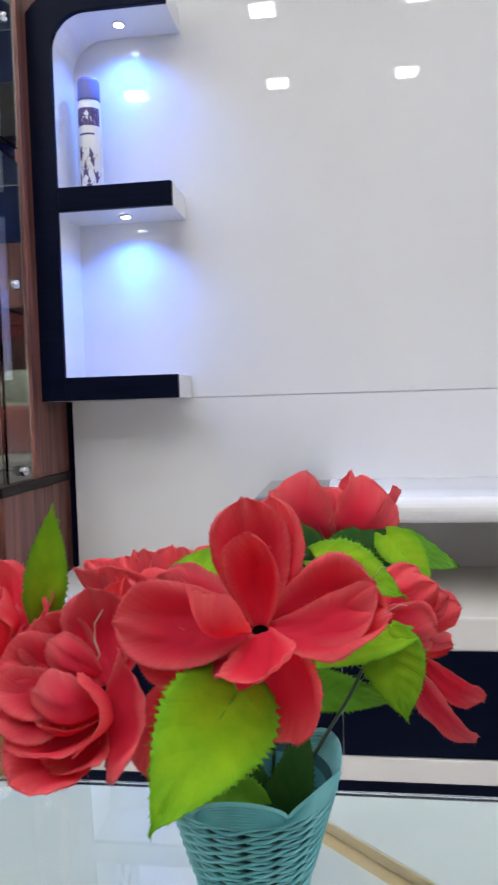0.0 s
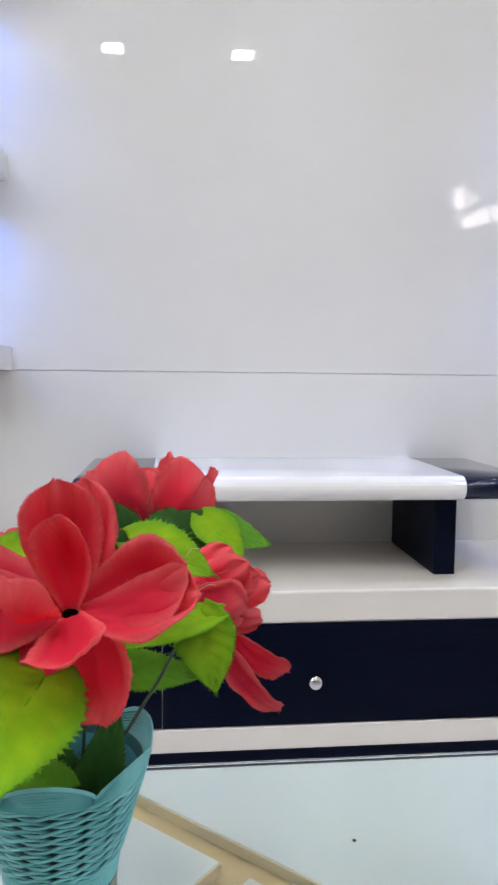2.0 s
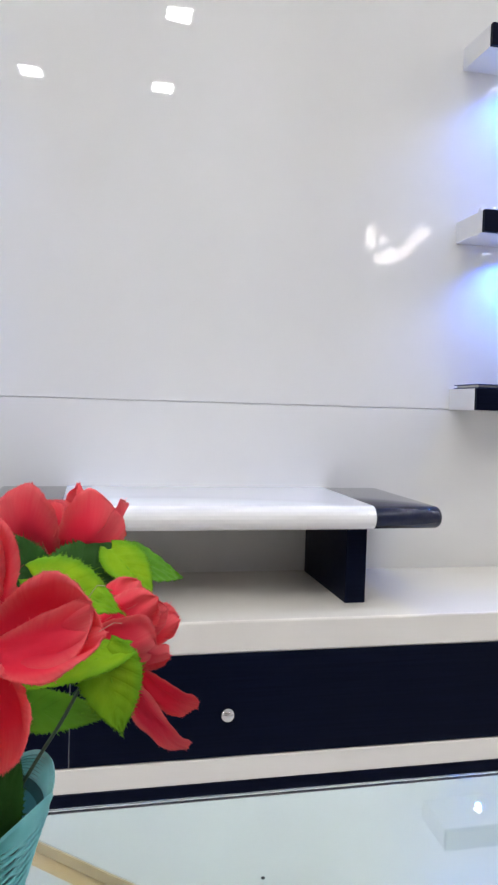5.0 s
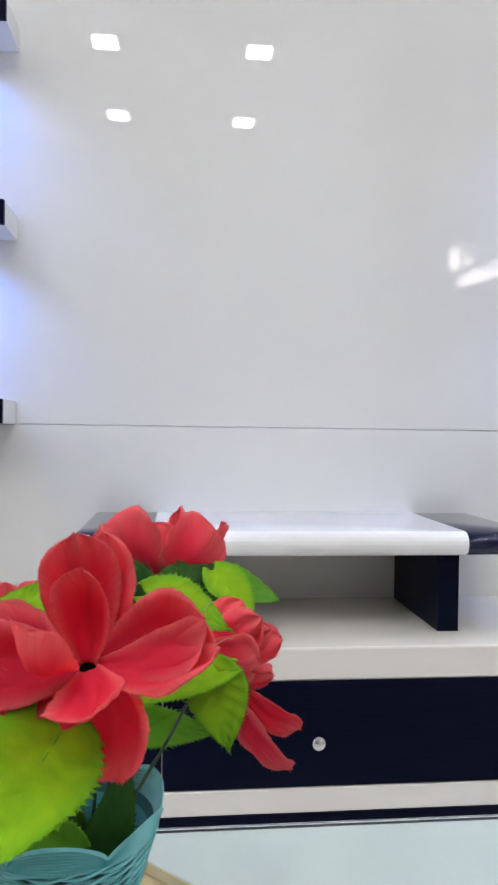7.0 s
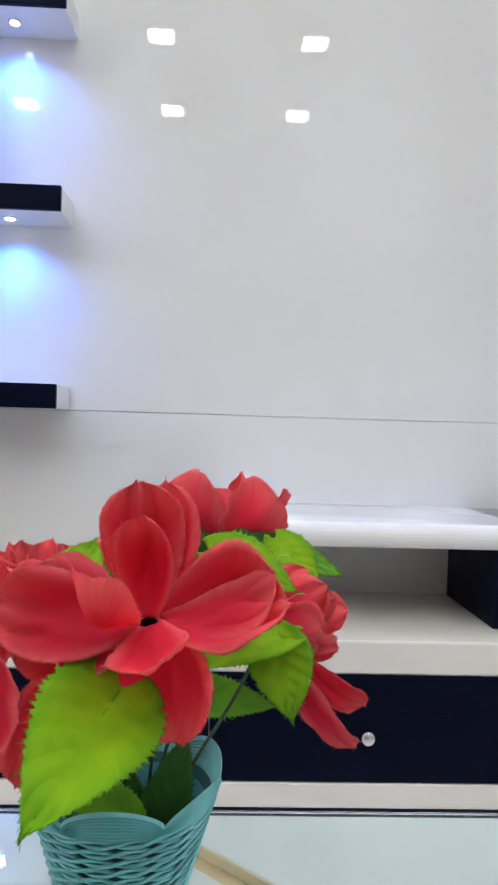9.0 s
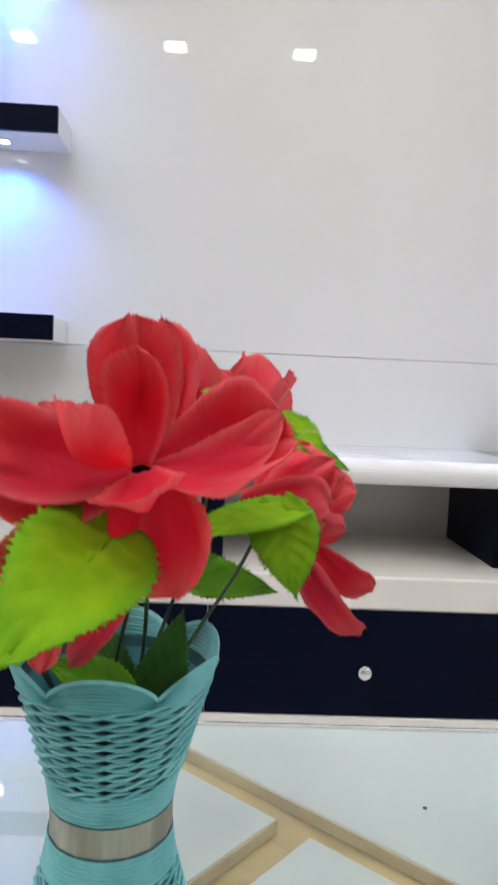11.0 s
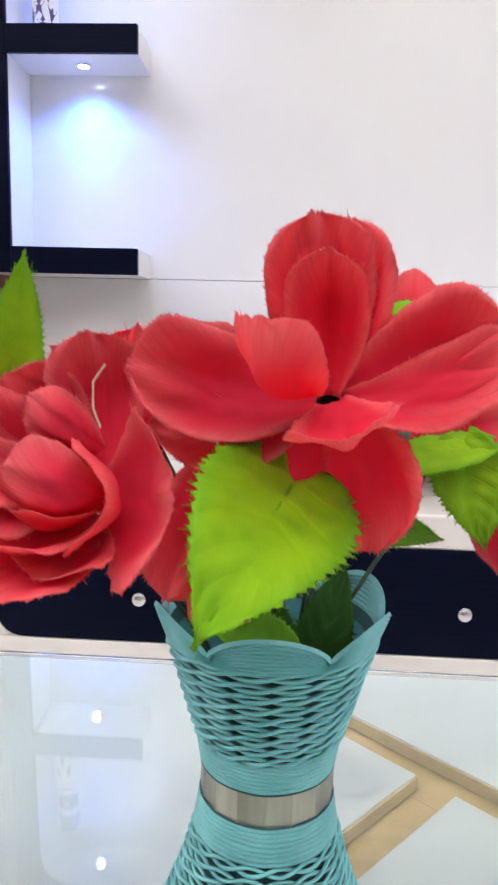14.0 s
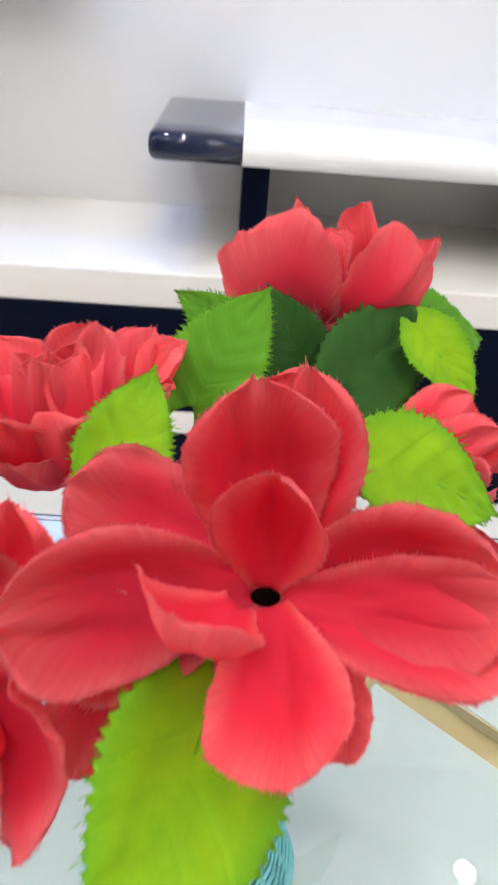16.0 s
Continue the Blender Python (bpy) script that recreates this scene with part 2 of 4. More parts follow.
def box(x0, x1, y0, y1, z0, z1, bevel=0.0, segments=2, origin=(0, 0, 0)):
    """A box between world limits, told from the origin of its thing."""
    ox, oy, oz = origin
    bm = bmesh.new()
    bmesh.ops.create_cube(bm, size=1.0)
    for v in bm.verts:
        v.co = Vector(((x0 + x1) / 2 - ox + v.co.x * (x1 - x0), (y0 + y1) / 2 - oy + v.co.y * (y1 - y0), (z0 + z1) / 2 - oz + v.co.z * (z1 - z0)))
    if bevel:
        bmesh.ops.bevel(bm, geom=list(bm.edges), offset=bevel, segments=segments, profile=0.5, affect="EDGES")
    return bm


def prism(outline, axis, a, b, origin=(0, 0, 0), bevel=0.0):
    """A plan or profile drawn out from a to b along an axis. The outline holds the two other coordinates."""
    bm = bmesh.new()
    place = {"x": lambda p, c: (c, p[0], p[1]), "y": lambda p, c: (p[0], c, p[1]), "z": lambda p, c: (p[0], p[1], c)}[axis]
    o = Vector(origin)
    low = [bm.verts.new(Vector(place(p, a)) - o) for p in outline]
    high = [bm.verts.new(Vector(place(p, b)) - o) for p in outline]
    n = len(outline)
    bm.faces.new(low)
    bm.faces.new(high[::-1])
    for i in range(n):
        bm.faces.new((low[i], high[i], high[(i + 1) % n], low[(i + 1) % n])[::-1])
    bmesh.ops.recalc_face_normals(bm, faces=bm.faces)
    if bevel:
        bmesh.ops.bevel(bm, geom=list(bm.edges), offset=bevel, segments=2, profile=0.5, affect="EDGES")
    return bm


def turned(profile, around=48, facets=None, close=True):
    """A turned body from (radius, height) pairs."""
    bm = bmesh.new()
    rings = []
    for r, z in profile:
        rings.append([bm.verts.new((r * math.cos(2 * math.pi * i / around), r * math.sin(2 * math.pi * i / around), z)) for i in range(around)])
    for a, b in zip(rings, rings[1:]):
        for i in range(around):
            j = (i + 1) % around
            bm.faces.new((a[i], a[j], b[j], b[i]))
    if close:
        bm.faces.new(rings[0][::-1])
        bm.faces.new(rings[-1])
    return bm


def tube(points, radius, around=6, closed=False, bm=None):
    """A round rod along points."""
    bm = bm or bmesh.new()
    pts = [Vector(p) for p in points]
    rings = []
    n = len(pts)
    for i, p in enumerate(pts):
        d = (pts[(i + 1) % n] - pts[i - 1]) if closed else (pts[min(i + 1, n - 1)] - pts[max(i - 1, 0)])
        d.normalize()
        side = d.cross(Vector((0, 0, 1)))
        if side.length < 0.05:
            side = d.cross(Vector((1, 0, 0)))
        side.normalize()
        up = side.cross(d)
        rings.append([bm.verts.new(p + radius * (math.cos(2 * math.pi * k / around) * side + math.sin(2 * math.pi * k / around) * up)) for k in range(around)])
    for i in range(n if closed else n - 1):
        a, b = rings[i], rings[(i + 1) % n]
        for k in range(around):
            q = (k + 1) % around
            bm.faces.new((a[k], a[q], b[q], b[k]))
    if not closed:
        bm.faces.new(rings[0][::-1])
        bm.faces.new(rings[-1])
    return bm


def arc(cx, cy, r, a0, a1, n=10):
    return [(cx + r * math.cos(radians(a0 + (a1 - a0) * i / n)), cy + r * math.sin(radians(a0 + (a1 - a0) * i / n))) for i in range(n + 1)]


# ---- the room ----
def structure(name, bm, material, label, category):
    return tagged(mesh_object(name, bm, material), label, category, kind="structure")


structure("floor", box(-4.2, 4.2, -6.2, 0.2, -0.1, 0.0), FLOOR, "pale polished tiled showroom floor", "floor")
structure("ceiling", box(-4.2, 4.2, -6.2, 0.2, CEIL, CEIL + 0.1), PLASTER, "white plastered showroom ceiling", "ceiling")
structure("wall_north", box(-4.2, 4.2, 0.03, 0.2, 0.0, CEIL), PLASTER, "plain wall behind the wall unit", "wall")
structure("wall_south", box(-4.2, 4.2, -6.2, -6.05, 0.0, CEIL), PLASTER, "plain pale rear wall", "wall")
structure("wall_west", box(-4.2, -4.05, -6.05, 0.03, 0.0, CEIL), PLASTER, "plain pale side wall", "wall")
structure("wall_east", box(4.05, 4.2, -6.05, 0.03, 0.0, CEIL), PLASTER, "plain pale side wall", "wall")


def ceiling_panel(x, y):
    z = CEIL - 0.012
    p = thing("ceiling_light", x, y, z, "small square lit LED ceiling panel with white rim", "ceiling light", "square ceiling lights")
    o = (x, y, z)
    rim = box(x - 0.09, x + 0.09, y - 0.09, y + 0.09, CEIL - 0.012, CEIL, 0.002, 1, o)
    part("frame", rim, SATIN, p)
    part("diffuser", box(x - 0.059, x + 0.059, y - 0.059, y + 0.059, CEIL - 0.018, CEIL - 0.0125, 0, 1, o), PANEL, p, "glowing white diffuser")
    return p


PANELS = [(x, y) for y in (-2.0, -2.83) for x in (-2.09, -1.21, -0.33, 0.43)]
# near row: unseen panels added to even out the light, clear of the wall's reflections
PANELS += [(x, -1.3) for x in (-1.21, 0.43, 2.09)]
# east columns: unseen panels added to brighten the room from the right
PANELS += [(x, y) for x in (2.9, 3.6) for y in (-1.3, -2.0, -2.83)]
PANELS += [(x, y) for x in (-2.97, -3.7) for y in (-1.3, -2.0, -2.83)]
first_panel = ceiling_panel(*PANELS[0])
for px, py in PANELS[1:]:
    copy_thing(first_panel, Matrix.Translation((px, py, CEIL - 0.012)))


def ceiling_downlight(x, y):
    """A recessed round spotlight that washes the wall unit from above."""
    d = thing("ceiling_downlight", x, y, CEIL, "round recessed cool white ceiling downlight over the wall unit", "downlight", "downlights over the wall unit")
    part("trim_ring", turned([(0.052, -0.006), (0.055, -0.002), (0.055, 0.0), (0.040, -0.0015)], 32), CHROME, d, "chrome trim ring", True)
    part("lens", turned([(0.036, -0.0075), (0.038, -0.0065)], 24), LED, d, "glowing cool white lens")
    beam = new("downlight_beam", bpy.data.lights.new("downlight_beam", "SPOT"))
    beam.data.energy, beam.data.color = DOWNLIGHT, (0.72, 0.80, 1.0)
    beam.data.spot_size, beam.data.spot_blend = radians(34), 0.9
    beam.data.shadow_soft_size = 0.035
    beam.matrix_world = look((x, y, CEIL - 0.03), (x, y + 0.11, 0.6))
    return d


for dx in (-0.33, 0.29, 0.91):
    ceiling_downlight(dx, -0.34)


# ---- wall unit ----
SEAM = 0.795
structure("wall_panel_upper", box(-0.60, 1.20, 0.0, 0.03, SEAM + 0.0006, 2.35, 0.0012, 1), WHITE, "glossy white back panel of the wall unit", "wall panel")
structure("wall_panel_lower", box(-0.60, 1.20, 0.0, 0.03, 0.40, SEAM - 0.0006, 0.0012, 1), WHITE, "glossy white lower back panel with a fine seam", "wall panel")


def led_spot(x, y, z, parent, origin):
    ox, oy, oz = origin
    bm = turned([(0.0135, -0.002), (0.0135, 0.0), (0.011, 0.0005)], 20)
    bmesh.ops.translate(bm, verts=bm.verts, vec=(x - ox, y - oy, z - 0.0008 - oz))
    ring = part("downlight", bm, CHROME, parent, "small chrome ringed blue LED downlight", True)
    bm = turned([(0.010, -0.0036), (0.010, -0.0012)], 20)
    bmesh.ops.translate(bm, verts=bm.verts, vec=(x - ox, y - oy, z - 0.0008 - oz))
    part("lens", bm, LED, ring, "glowing pale blue lens")
    lamp = new("blue_led_lamp", bpy.data.lights.new("blue_led_lamp", "SPOT"))
    lamp.data.energy, lamp.data.color = LED_POWER * 1.4, (0.05, 0.20, 1.0)
    lamp.data.spot_size, lamp.data.spot_blend = radians(138), 1.0
    lamp.data.shadow_soft_size = 0.008
    lamp.matrix_world = look((x, y, z - 0.012), (x, y + 0.0001, z - 0.3))
    spot = new("blue_led_beam", bpy.data.lights.new("blue_led_beam", "SPOT"))
    spot.data.energy, spot.data.color = LED_POWER * 0.16, (0.0, 0.68, 1.0)
    spot.data.spot_size, spot.data.spot_blend = radians(30), 1.0
    spot.data.shadow_soft_size = 0.008
    spot.matrix_world = look((x, y, z - 0.012), (x, y + 0.064, z - 0.150))


def shelf_unit(side):
    """A black framed column of shelves; side -1 stands west, 1 east."""
    cx = 0.292
    inner, outer, end = cx + side * 0.855, cx + side * 0.925, cx + side * 0.606
    front = -0.132
    name = "wall_shelf_unit"
    o = (cx + side * 0.8, 0.0, 0.795)
    u = thing(name, *o, "open wall shelf unit, black front edges, white inside, blue lit", "shelf", "wall shelves")
    # post and top arm in one bent profile
    r_in, r_out = 0.075, 0.10
    top_in, top_out = 1.605, 1.654
    if side < 0:
        outline = [(outer, 0.795), (inner, 0.795), (inner, top_in - r_in)]
        outline += arc(inner + r_in, top_in - r_in, r_in, 180, 90)[1:]
        outline += [(end, top_in), (end, top_out)]
        outline += arc(outer + r_out, top_out - r_out, r_out, 90, 180)
    else:
        outline = [(outer, 0.795), (inner, 0.795), (inner, top_in - r_in)]
        outline += arc(inner - r_in, top_in - r_in, r_in, 0, 90)[1:]
        outline += [(end, top_in), (end, top_out)]
        outline += arc(outer - r_out, top_out - r_out, r_out, 90, 0)
    part("front_frame", prism(outline, "y", front, front + 0.012, o, 0.0012), MATBLACK, u, "rounded black front frame")
    inset = [(p[0], p[1]) for p in outline]
    part("carcass", prism(inset, "y", front + 0.0125, -0.0005, o), SATIN, u, "white inner carcass")
    lo, hi = min(inner, end), max(inner, end)
    for z0, lit in ((0.795, False), (1.196, True)):
        arm_lo, arm_hi = (inner + 0.0005, end) if side < 0 else (end, inner - 0.0005)
        shelf = part("shelf", box(arm_lo, arm_hi, front + 0.0125, -0.0005, z0, z0 + 0.05, 0.0008, 1, o), SATIN, u, "white shelf board")
        part("shelf_edge", box(arm_lo, arm_hi, front, front + 0.012, z0, z0 + 0.05, 0.0012, 1, o), MATBLACK, shelf, "black shelf edge")
    for z0 in (1.196, 1.605):
        led_spot(cx + side * 0.726, -0.064, z0, u, o)
    return u


shelf_unit(-1)
shelf_unit(1)

# black strip in place of the shadow between showcase and wall unit
structure("gap_shadow_strip", box(-0.6155, -0.6005, 0.004, 0.029, 0.0, 0.7935), MATBLACK, "black strip standing in for the shadow in the gap beside the wall unit", "trim")

# raised television board on two legs
BO = (0.292, -0.17, 0.407)
board = thing("television_stand", *BO, "raised white gloss board with black ends on two black legs", "tv stand")


def bullnose(front, back, low, high):
    r = (high - low) / 2
    return [(back, high), (back, low)] + arc(front + r, low + r, r, 270, 90, 10)


part("centre_board", prism(bullnose(-0.338, -0.001, 0.557, 0.603), "x", -0.004, 0.582, BO, 0.0008), BOARDWHITE, board, "white gloss board with rounded front", True)
for side in (-1, 1):
    x0 = 0.289 + side * 0.2935
    x1 = 0.289 + side * 0.434
    bm = prism(bullnose(-0.336, -0.001, 0.558, 0.602), "x", min(x0, x1), max(x0, x1), BO)
    edges = [e for e in bm.edges if all(abs(v.co.x - (x1 - BO[0])) < 1e-5 for v in e.verts)]
    bmesh.ops.bevel(bm, geom=edges, offset=0.012, segments=4, profile=0.5, affect="EDGES")
    part("board_end", bm, BLACK, board, "black gloss rounded end", True)
    lx = 0.289 + side * 0.270
    part("leg", box(lx - 0.021, lx + 0.021, -0.296, -0.02, 0.4075, 0.5565, 0.001, 1, BO), MATBLACK, board, "black slab leg")

# low cabinet with drawers
CO = (0.292, -0.19, 0.0)
FRONT = -0.385
low = thing("television_cabinet", *CO, "long low cream cabinet with black drawer band and chrome knobs", "tv cabinet")
CX0, CX1 = -0.604, 1.188
part("cabinet_top", box(CX0, CX1, FRONT - 0.001, -0.0005, 0.349, 0.407, 0.004, 2, CO), WARMWHITE, low, "cream gloss top slab")
part("carcass", box(CX0, CX1, FRONT + 0.02, -0.0005, 0.04, 0.3485, 0, 1, CO), WARMWHITE, low)
part("bottom_rail", box(CX0, CX1, FRONT - 0.001, FRONT + 0.0195, 0.115, 0.159, 0.003, 2, CO), WARMWHITE, low, "cream rail below the drawers")
part("plinth", box(CX0, CX1, FRONT - 0.001, FRONT + 0.0195, 0.0, 0.1145, 0.001, 1, CO), MATBLACK, low, "black plinth")
part("front_plate", box(CX0, CX1, FRONT + 0.004, FRONT + 0.0195, 0.1595, 0.3485, 0, 1, CO), WARMWHITE, low, "cream front plate round the drawers")


def drawer_front(a, b, round_low, round_high):
    """A flat front whose outer corners are rounded where it ends the row."""
    z0, z1, r = 0.1615, 0.3475, 0.042
    out = arc(a + r, z0 + r, r, 180, 270, 8) if round_low else [(a, z0)]
    out += arc(b - r, z0 + r, r, 270, 360, 8) if round_high else [(b, z0)]
    out += arc(b - r, z1 - r, r, 0, 90, 8) if round_high else [(b, z1)]
    out += arc(a + r, z1 - r, r, 90, 180, 8) if round_low else [(a, z1)]
    return prism(out, "y", FRONT - 0.0005, FRONT + 0.0036, CO, 0.0007)


for a, b, knobs, rl, rh in ((-0.506, 0.0173, (-0.252,), True, False), (0.0187, 1.089, (0.288, 0.828), False, True)):
    d = part("drawer", drawer_front(a, b, rl, rh), MATBLACK, low, "black drawer front")
    for kx in knobs:
        bm = turned([(0.0045, 0.0), (0.004, 0.010), (0.0065, 0.013), (0.0115, 0.017), (0.0135, 0.022), (0.0125, 0.027), (0.008, 0.0305), (0.002, 0.0318)], 24)
        bmesh.ops.rotate(bm, verts=bm.verts, matrix=Matrix.Rotation(radians(90), 3, "X"))
        bmesh.ops.translate(bm, verts=bm.verts, vec=(kx - CO[0], FRONT - 0.0004 - CO[1], 0.247))
        part("knob", bm, CHROME, d, "round chrome knob", True)

# air freshener can on the shelf
AO = (-0.508, -0.062, 1.2465)
can = thing("spray_can", *AO, "white air freshener spray can with violet print and blue cap", "spray can")
part("can_body", turned([(0.0225, 0.0), (0.0246, 0.002), (0.0246, 0.189), (0.0225, 0.198)], 32), SATIN, can, "white can", True)
part("cap", turned([(0.0240, 0.1985), (0.0245, 0.202), (0.0243, 0.238), (0.0228, 0.2445), (0.012, 0.245)], 32), shader("blue_violet_cap", (0.16, 0.18, 0.48), 0.4), can, "blue violet cap", True)
VIOLET = grain(shader("violet_print", (0.12, 0.05, 0.22), 0.4), (0.05, 0.028, 0.12), (0.12, 0.07, 0.22), 80.0)


def wrap_patch(x0, x1, z0, z1, r, shape):
    """A print on the can's curved side; shape 0 is a bar, more gives a flower of that many points."""
    bm = bmesh.new()
    if shape == 0:
        cols = 8
        vs = [[bm.verts.new((r * math.sin(x0 + (x1 - x0) * i / cols), -r * math.cos(x0 + (x1 - x0) * i / cols), z)) for i in range(cols + 1)] for z in (z0, z1)]
        for i in range(cols):
            bm.faces.new((vs[0][i], vs[0][i + 1], vs[1][i + 1], vs[1][i]))
    else:
        ca, cz = (x0 + x1) / 2, (z0 + z1) / 2
        ring = []
        for k in range(shape * 2):
            q = 1.0 if k % 2 == 0 else 0.45
            ang = ca + q * (x1 - x0) / 2 * math.cos(math.pi * k / shape + 0.3)
            z = cz + q * (z1 - z0) / 2 * math.sin(math.pi * k / shape + 0.3)
            ring.append(bm.verts.new((r * math.sin(ang), -r * math.cos(ang), z)))
        mid = bm.verts.new((r * math.sin(ca), -r * math.cos(ca), cz))
        for k in range(len(ring)):
            bm.faces.new((mid, ring[k], ring[(k + 1) % len(ring)]))
    return bm


part("label_print", wrap_patch(-1.3, 1.3, 0.142, 0.180, 0.0249, 0), VIOLET, can, "dark violet title band")
part("label_print", wrap_patch(-0.8, 0.9, 0.148, 0.175, 0.0251, 5), SATIN, can, "white leaf motif")
part("label_print", wrap_patch(-0.7, 0.7, 0.122, 0.126, 0.0249, 0), VIOLET, can, "violet line of small print")
for k, (a, z, w, h) in enumerate(((-0.6, 0.088, 1.1, 0.046), (0.4, 0.074, 1.1, 0.046), (-0.2, 0.048, 1.0, 0.044), (0.85, 0.036, 1.0, 0.04), (-0.85, 0.030, 0.9, 0.04), (0.1, 0.018, 1.1, 0.03))):
    part("label_print", wrap_patch(a - w / 2, a + w / 2, z - h / 2, z + h / 2, 0.0249, 3 + k % 3), VIOLET, can, "violet flower print")

# things on the east shelves
NAVY = grain(shader("navy_cover", (0.01, 0.02, 0.10), 0.3), (0.008, 0.016, 0.08), (0.014, 0.028, 0.13), 40.0)
BK = (1.0, -0.07, 0.8455)
book = thing("book", *BK, "dark blue closed book lying on the shelf", "book")
part("cover", box(0.902, 1.09, -0.128, -0.015, 0.8455, 0.8475, 0.0008, 1, BK), NAVY, book)
part("page_block", box(0.908, 1.084, -0.119, -0.018, 0.8477, 0.8525, 0, 1, BK), WARMWHITE, book, "pale page block")
part("cover", box(0.902, 1.09, -0.128, -0.015, 0.8527, 0.855, 0.0008, 1, BK), NAVY, book)
for ox, size in ((0.916, 0.010), (0.944, 0.009), (0.962, 0.011)):
    bm = turned([(0.5 * size, 0.0), (0.9 * size, 0.3 * size), (size, 0.9 * size), (0.75 * size, 1.5 * size), (0.3 * size, 1.9 * size), (0.05 * size, 2.0 * size)], 14)
    for v in bm.verts:
        q = math.atan2(v.co.y, v.co.x)
        v.co.xy *= 1 + 0.15 * math.cos(5 * q)
    bmesh.ops.translate(bm, verts=bm.verts, vec=(ox, -0.09, 1.2462))
    tagged(mesh_object("ornament", bm, SATIN, None, True), "small white fluted porcelain ornament on the shelf", "ornament", "shelf ornaments")

# ---- glass showcase beside the wall unit ----
SX = -0.616
SO = (-1.0, -0.17, 0.0)
show = thing("display_showcase", *SO, "walnut showcase with glass sides, black ledge and mirrored back", "showcase")
part("base", box(-1.40, SX, -0.330, 0.028, 0.0, 0.6115, 0.001, 1, SO), WALNUT, show, "walnut veneered base")
part("ledge", box(-1.405, SX + 0.004, -0.342, 0.028, 0.612, 0.632, 0.001, 1, SO), EBONY, show, "black ledge")
for a, b in ((-1.39, -1.012), (-1.008, SX - 0.014)):
    part("door", box(a, b, -0.345, -0.3305, 0.03, 0.595, 0.001, 1, SO), OAKLIGHT, show, "honey wood door")
part("rear_stile", box(SX - 0.016, SX, -0.175, 0.028, 0.6325, 2.10, 0.001, 1, SO), WALNUT, show, "walnut rear side board")
part("back_mirror", box(-1.40, SX - 0.017, 0.008, 0.028, 0.6325, 1.02, 0, 1, SO), MIRROR, show, "smoked mirror back")
part("back_board", box(-1.40, SX - 0.017, 0.006, 0.028, 1.0205, 1.17, 0.001, 1, SO), WALNUT, show, "walnut back board")
part("back_board", box(-1.40, SX - 0.017, 0.008, 0.028, 1.1705, 2.10, 0.001, 1, SO), BLACK, show, "black glossy back board")
part("cross_board", box(-1.38, SX - 0.02, -0.03, 0.0055, 1.40, 1.52, 0.001, 1, SO), EBONY, show, "dark cross board")
part("head", box(-1.405, SX + 0.004, -0.342, 0.028, 2.1005, 2.16, 0.001, 1, SO), WALNUT, show, "walnut head board")


def side_pane(z0, z1, cut_low, cut_high):
    c = 0.05
    pts = [(-0.180, z0), (-0.180, z1)]
    pts += [(-0.29 + 0.02, z1), (-0.29, z1 - c)] if cut_high else [(-0.29, z1)]
    pts += [(-0.29, z0 + c), (-0.29 + 0.02, z0)] if cut_low else [(-0.29, z0)]
    return prism(pts, "x", SX - 0.012, SX - 0.006, SO, 0.0006)


for z0, z1, cl, ch in ((0.634, 1.285, False, True), (1.315, 2.09, True, False)):
    pane = part("side_pane", side_pane(z0, z1, cl, ch), GREENGLASS, show, "clear glass side pane with green edges")
    pane.visible_shadow = False
    pane = part("front_pane", box(-1.38, SX - 0.014, -0.298, -0.292, z0, z1, 0.0006, 1, SO), GREENGLASS, show, "clear glass front pane")
    pane.visible_shadow = False
for z in (0.98, 1.30, 1.65):
    pane = part("glass_shelf", box(-1.38, SX - 0.02, -0.285, -0.005, z - 0.003, z + 0.003, 0.0006, 1, SO), GREENGLASS, show, "glass shelf")
    pane.visible_shadow = False
for y, z in ((-0.235, 0.655), (-0.235, 1.03), (-0.235, 1.55)):
    bm = turned([(0.010, 0.0), (0.011, 0.004), (0.009, 0.012), (0.005, 0.014)], 20)
    bmesh.ops.rotate(bm, verts=bm.verts, matrix=Matrix.Rotation(radians(90), 3, "Y"))
    bmesh.ops.translate(bm, verts=bm.verts, vec=(SX - 0.0055 - SO[0], y - SO[1], z - SO[2]))
    part("glass_clamp", bm, CHROME, show, "round chrome glass clamp", True)

# ---- glass coffee table ----
TX0, TX1, TY0, TY1 = -0.56, 0.60, -1.80, -1.043
TOP = 0.4515
TO = (0.02, -1.42, 0.0)
table = thing("coffee_table", *TO, "coffee table, clear glass over white panels and beige diagonal slats", "coffee table")


def clip(poly, a, b, c):
    """The side of a polygon where a*x + b*y >= c."""
    out = []
    for p, q in zip(poly, poly[1:] + poly[:1]):
        dp, dq = a * p[0] + b * p[1] - c, a * q[0] + b * q[1] - c
        if dp >= 0:
            out.append(p)
        if dp * dq < 0:
            s = dp / (dp - dq)
            out.append((p[0] + s * (q[0] - p[0]), p[1] + s * (q[1] - p[1])))
    return out


plate = [(TX0, TY0), (TX1, TY0), (TX1, TY1), (TX0, TY1)]
LEAN, CROSS = 0.865, 1.07
FAR, NEAR, LEFT, RIGHT = -1.064, -1.0952, -1.2333, -1.271
far_side = clip(plate, LEAN, 1, FAR)
near_side = clip(plate, -LEAN, -1, -NEAR)
panel_a = clip(near_side, -CROSS, 1, LEFT)
panel_b = clip(near_side, CROSS, -1, -RIGHT)
for poly in (far_side, panel_a, panel_b):
    part("white_panel", prism(poly, "z", 0.4362, 0.446, TO, 0.0005), MILK, table, "white panel under the glass")
part("slat_bed", prism(plate, "z", 0.412, 0.4358, TO), BEIGE, table, "beige wood bed of the slats")
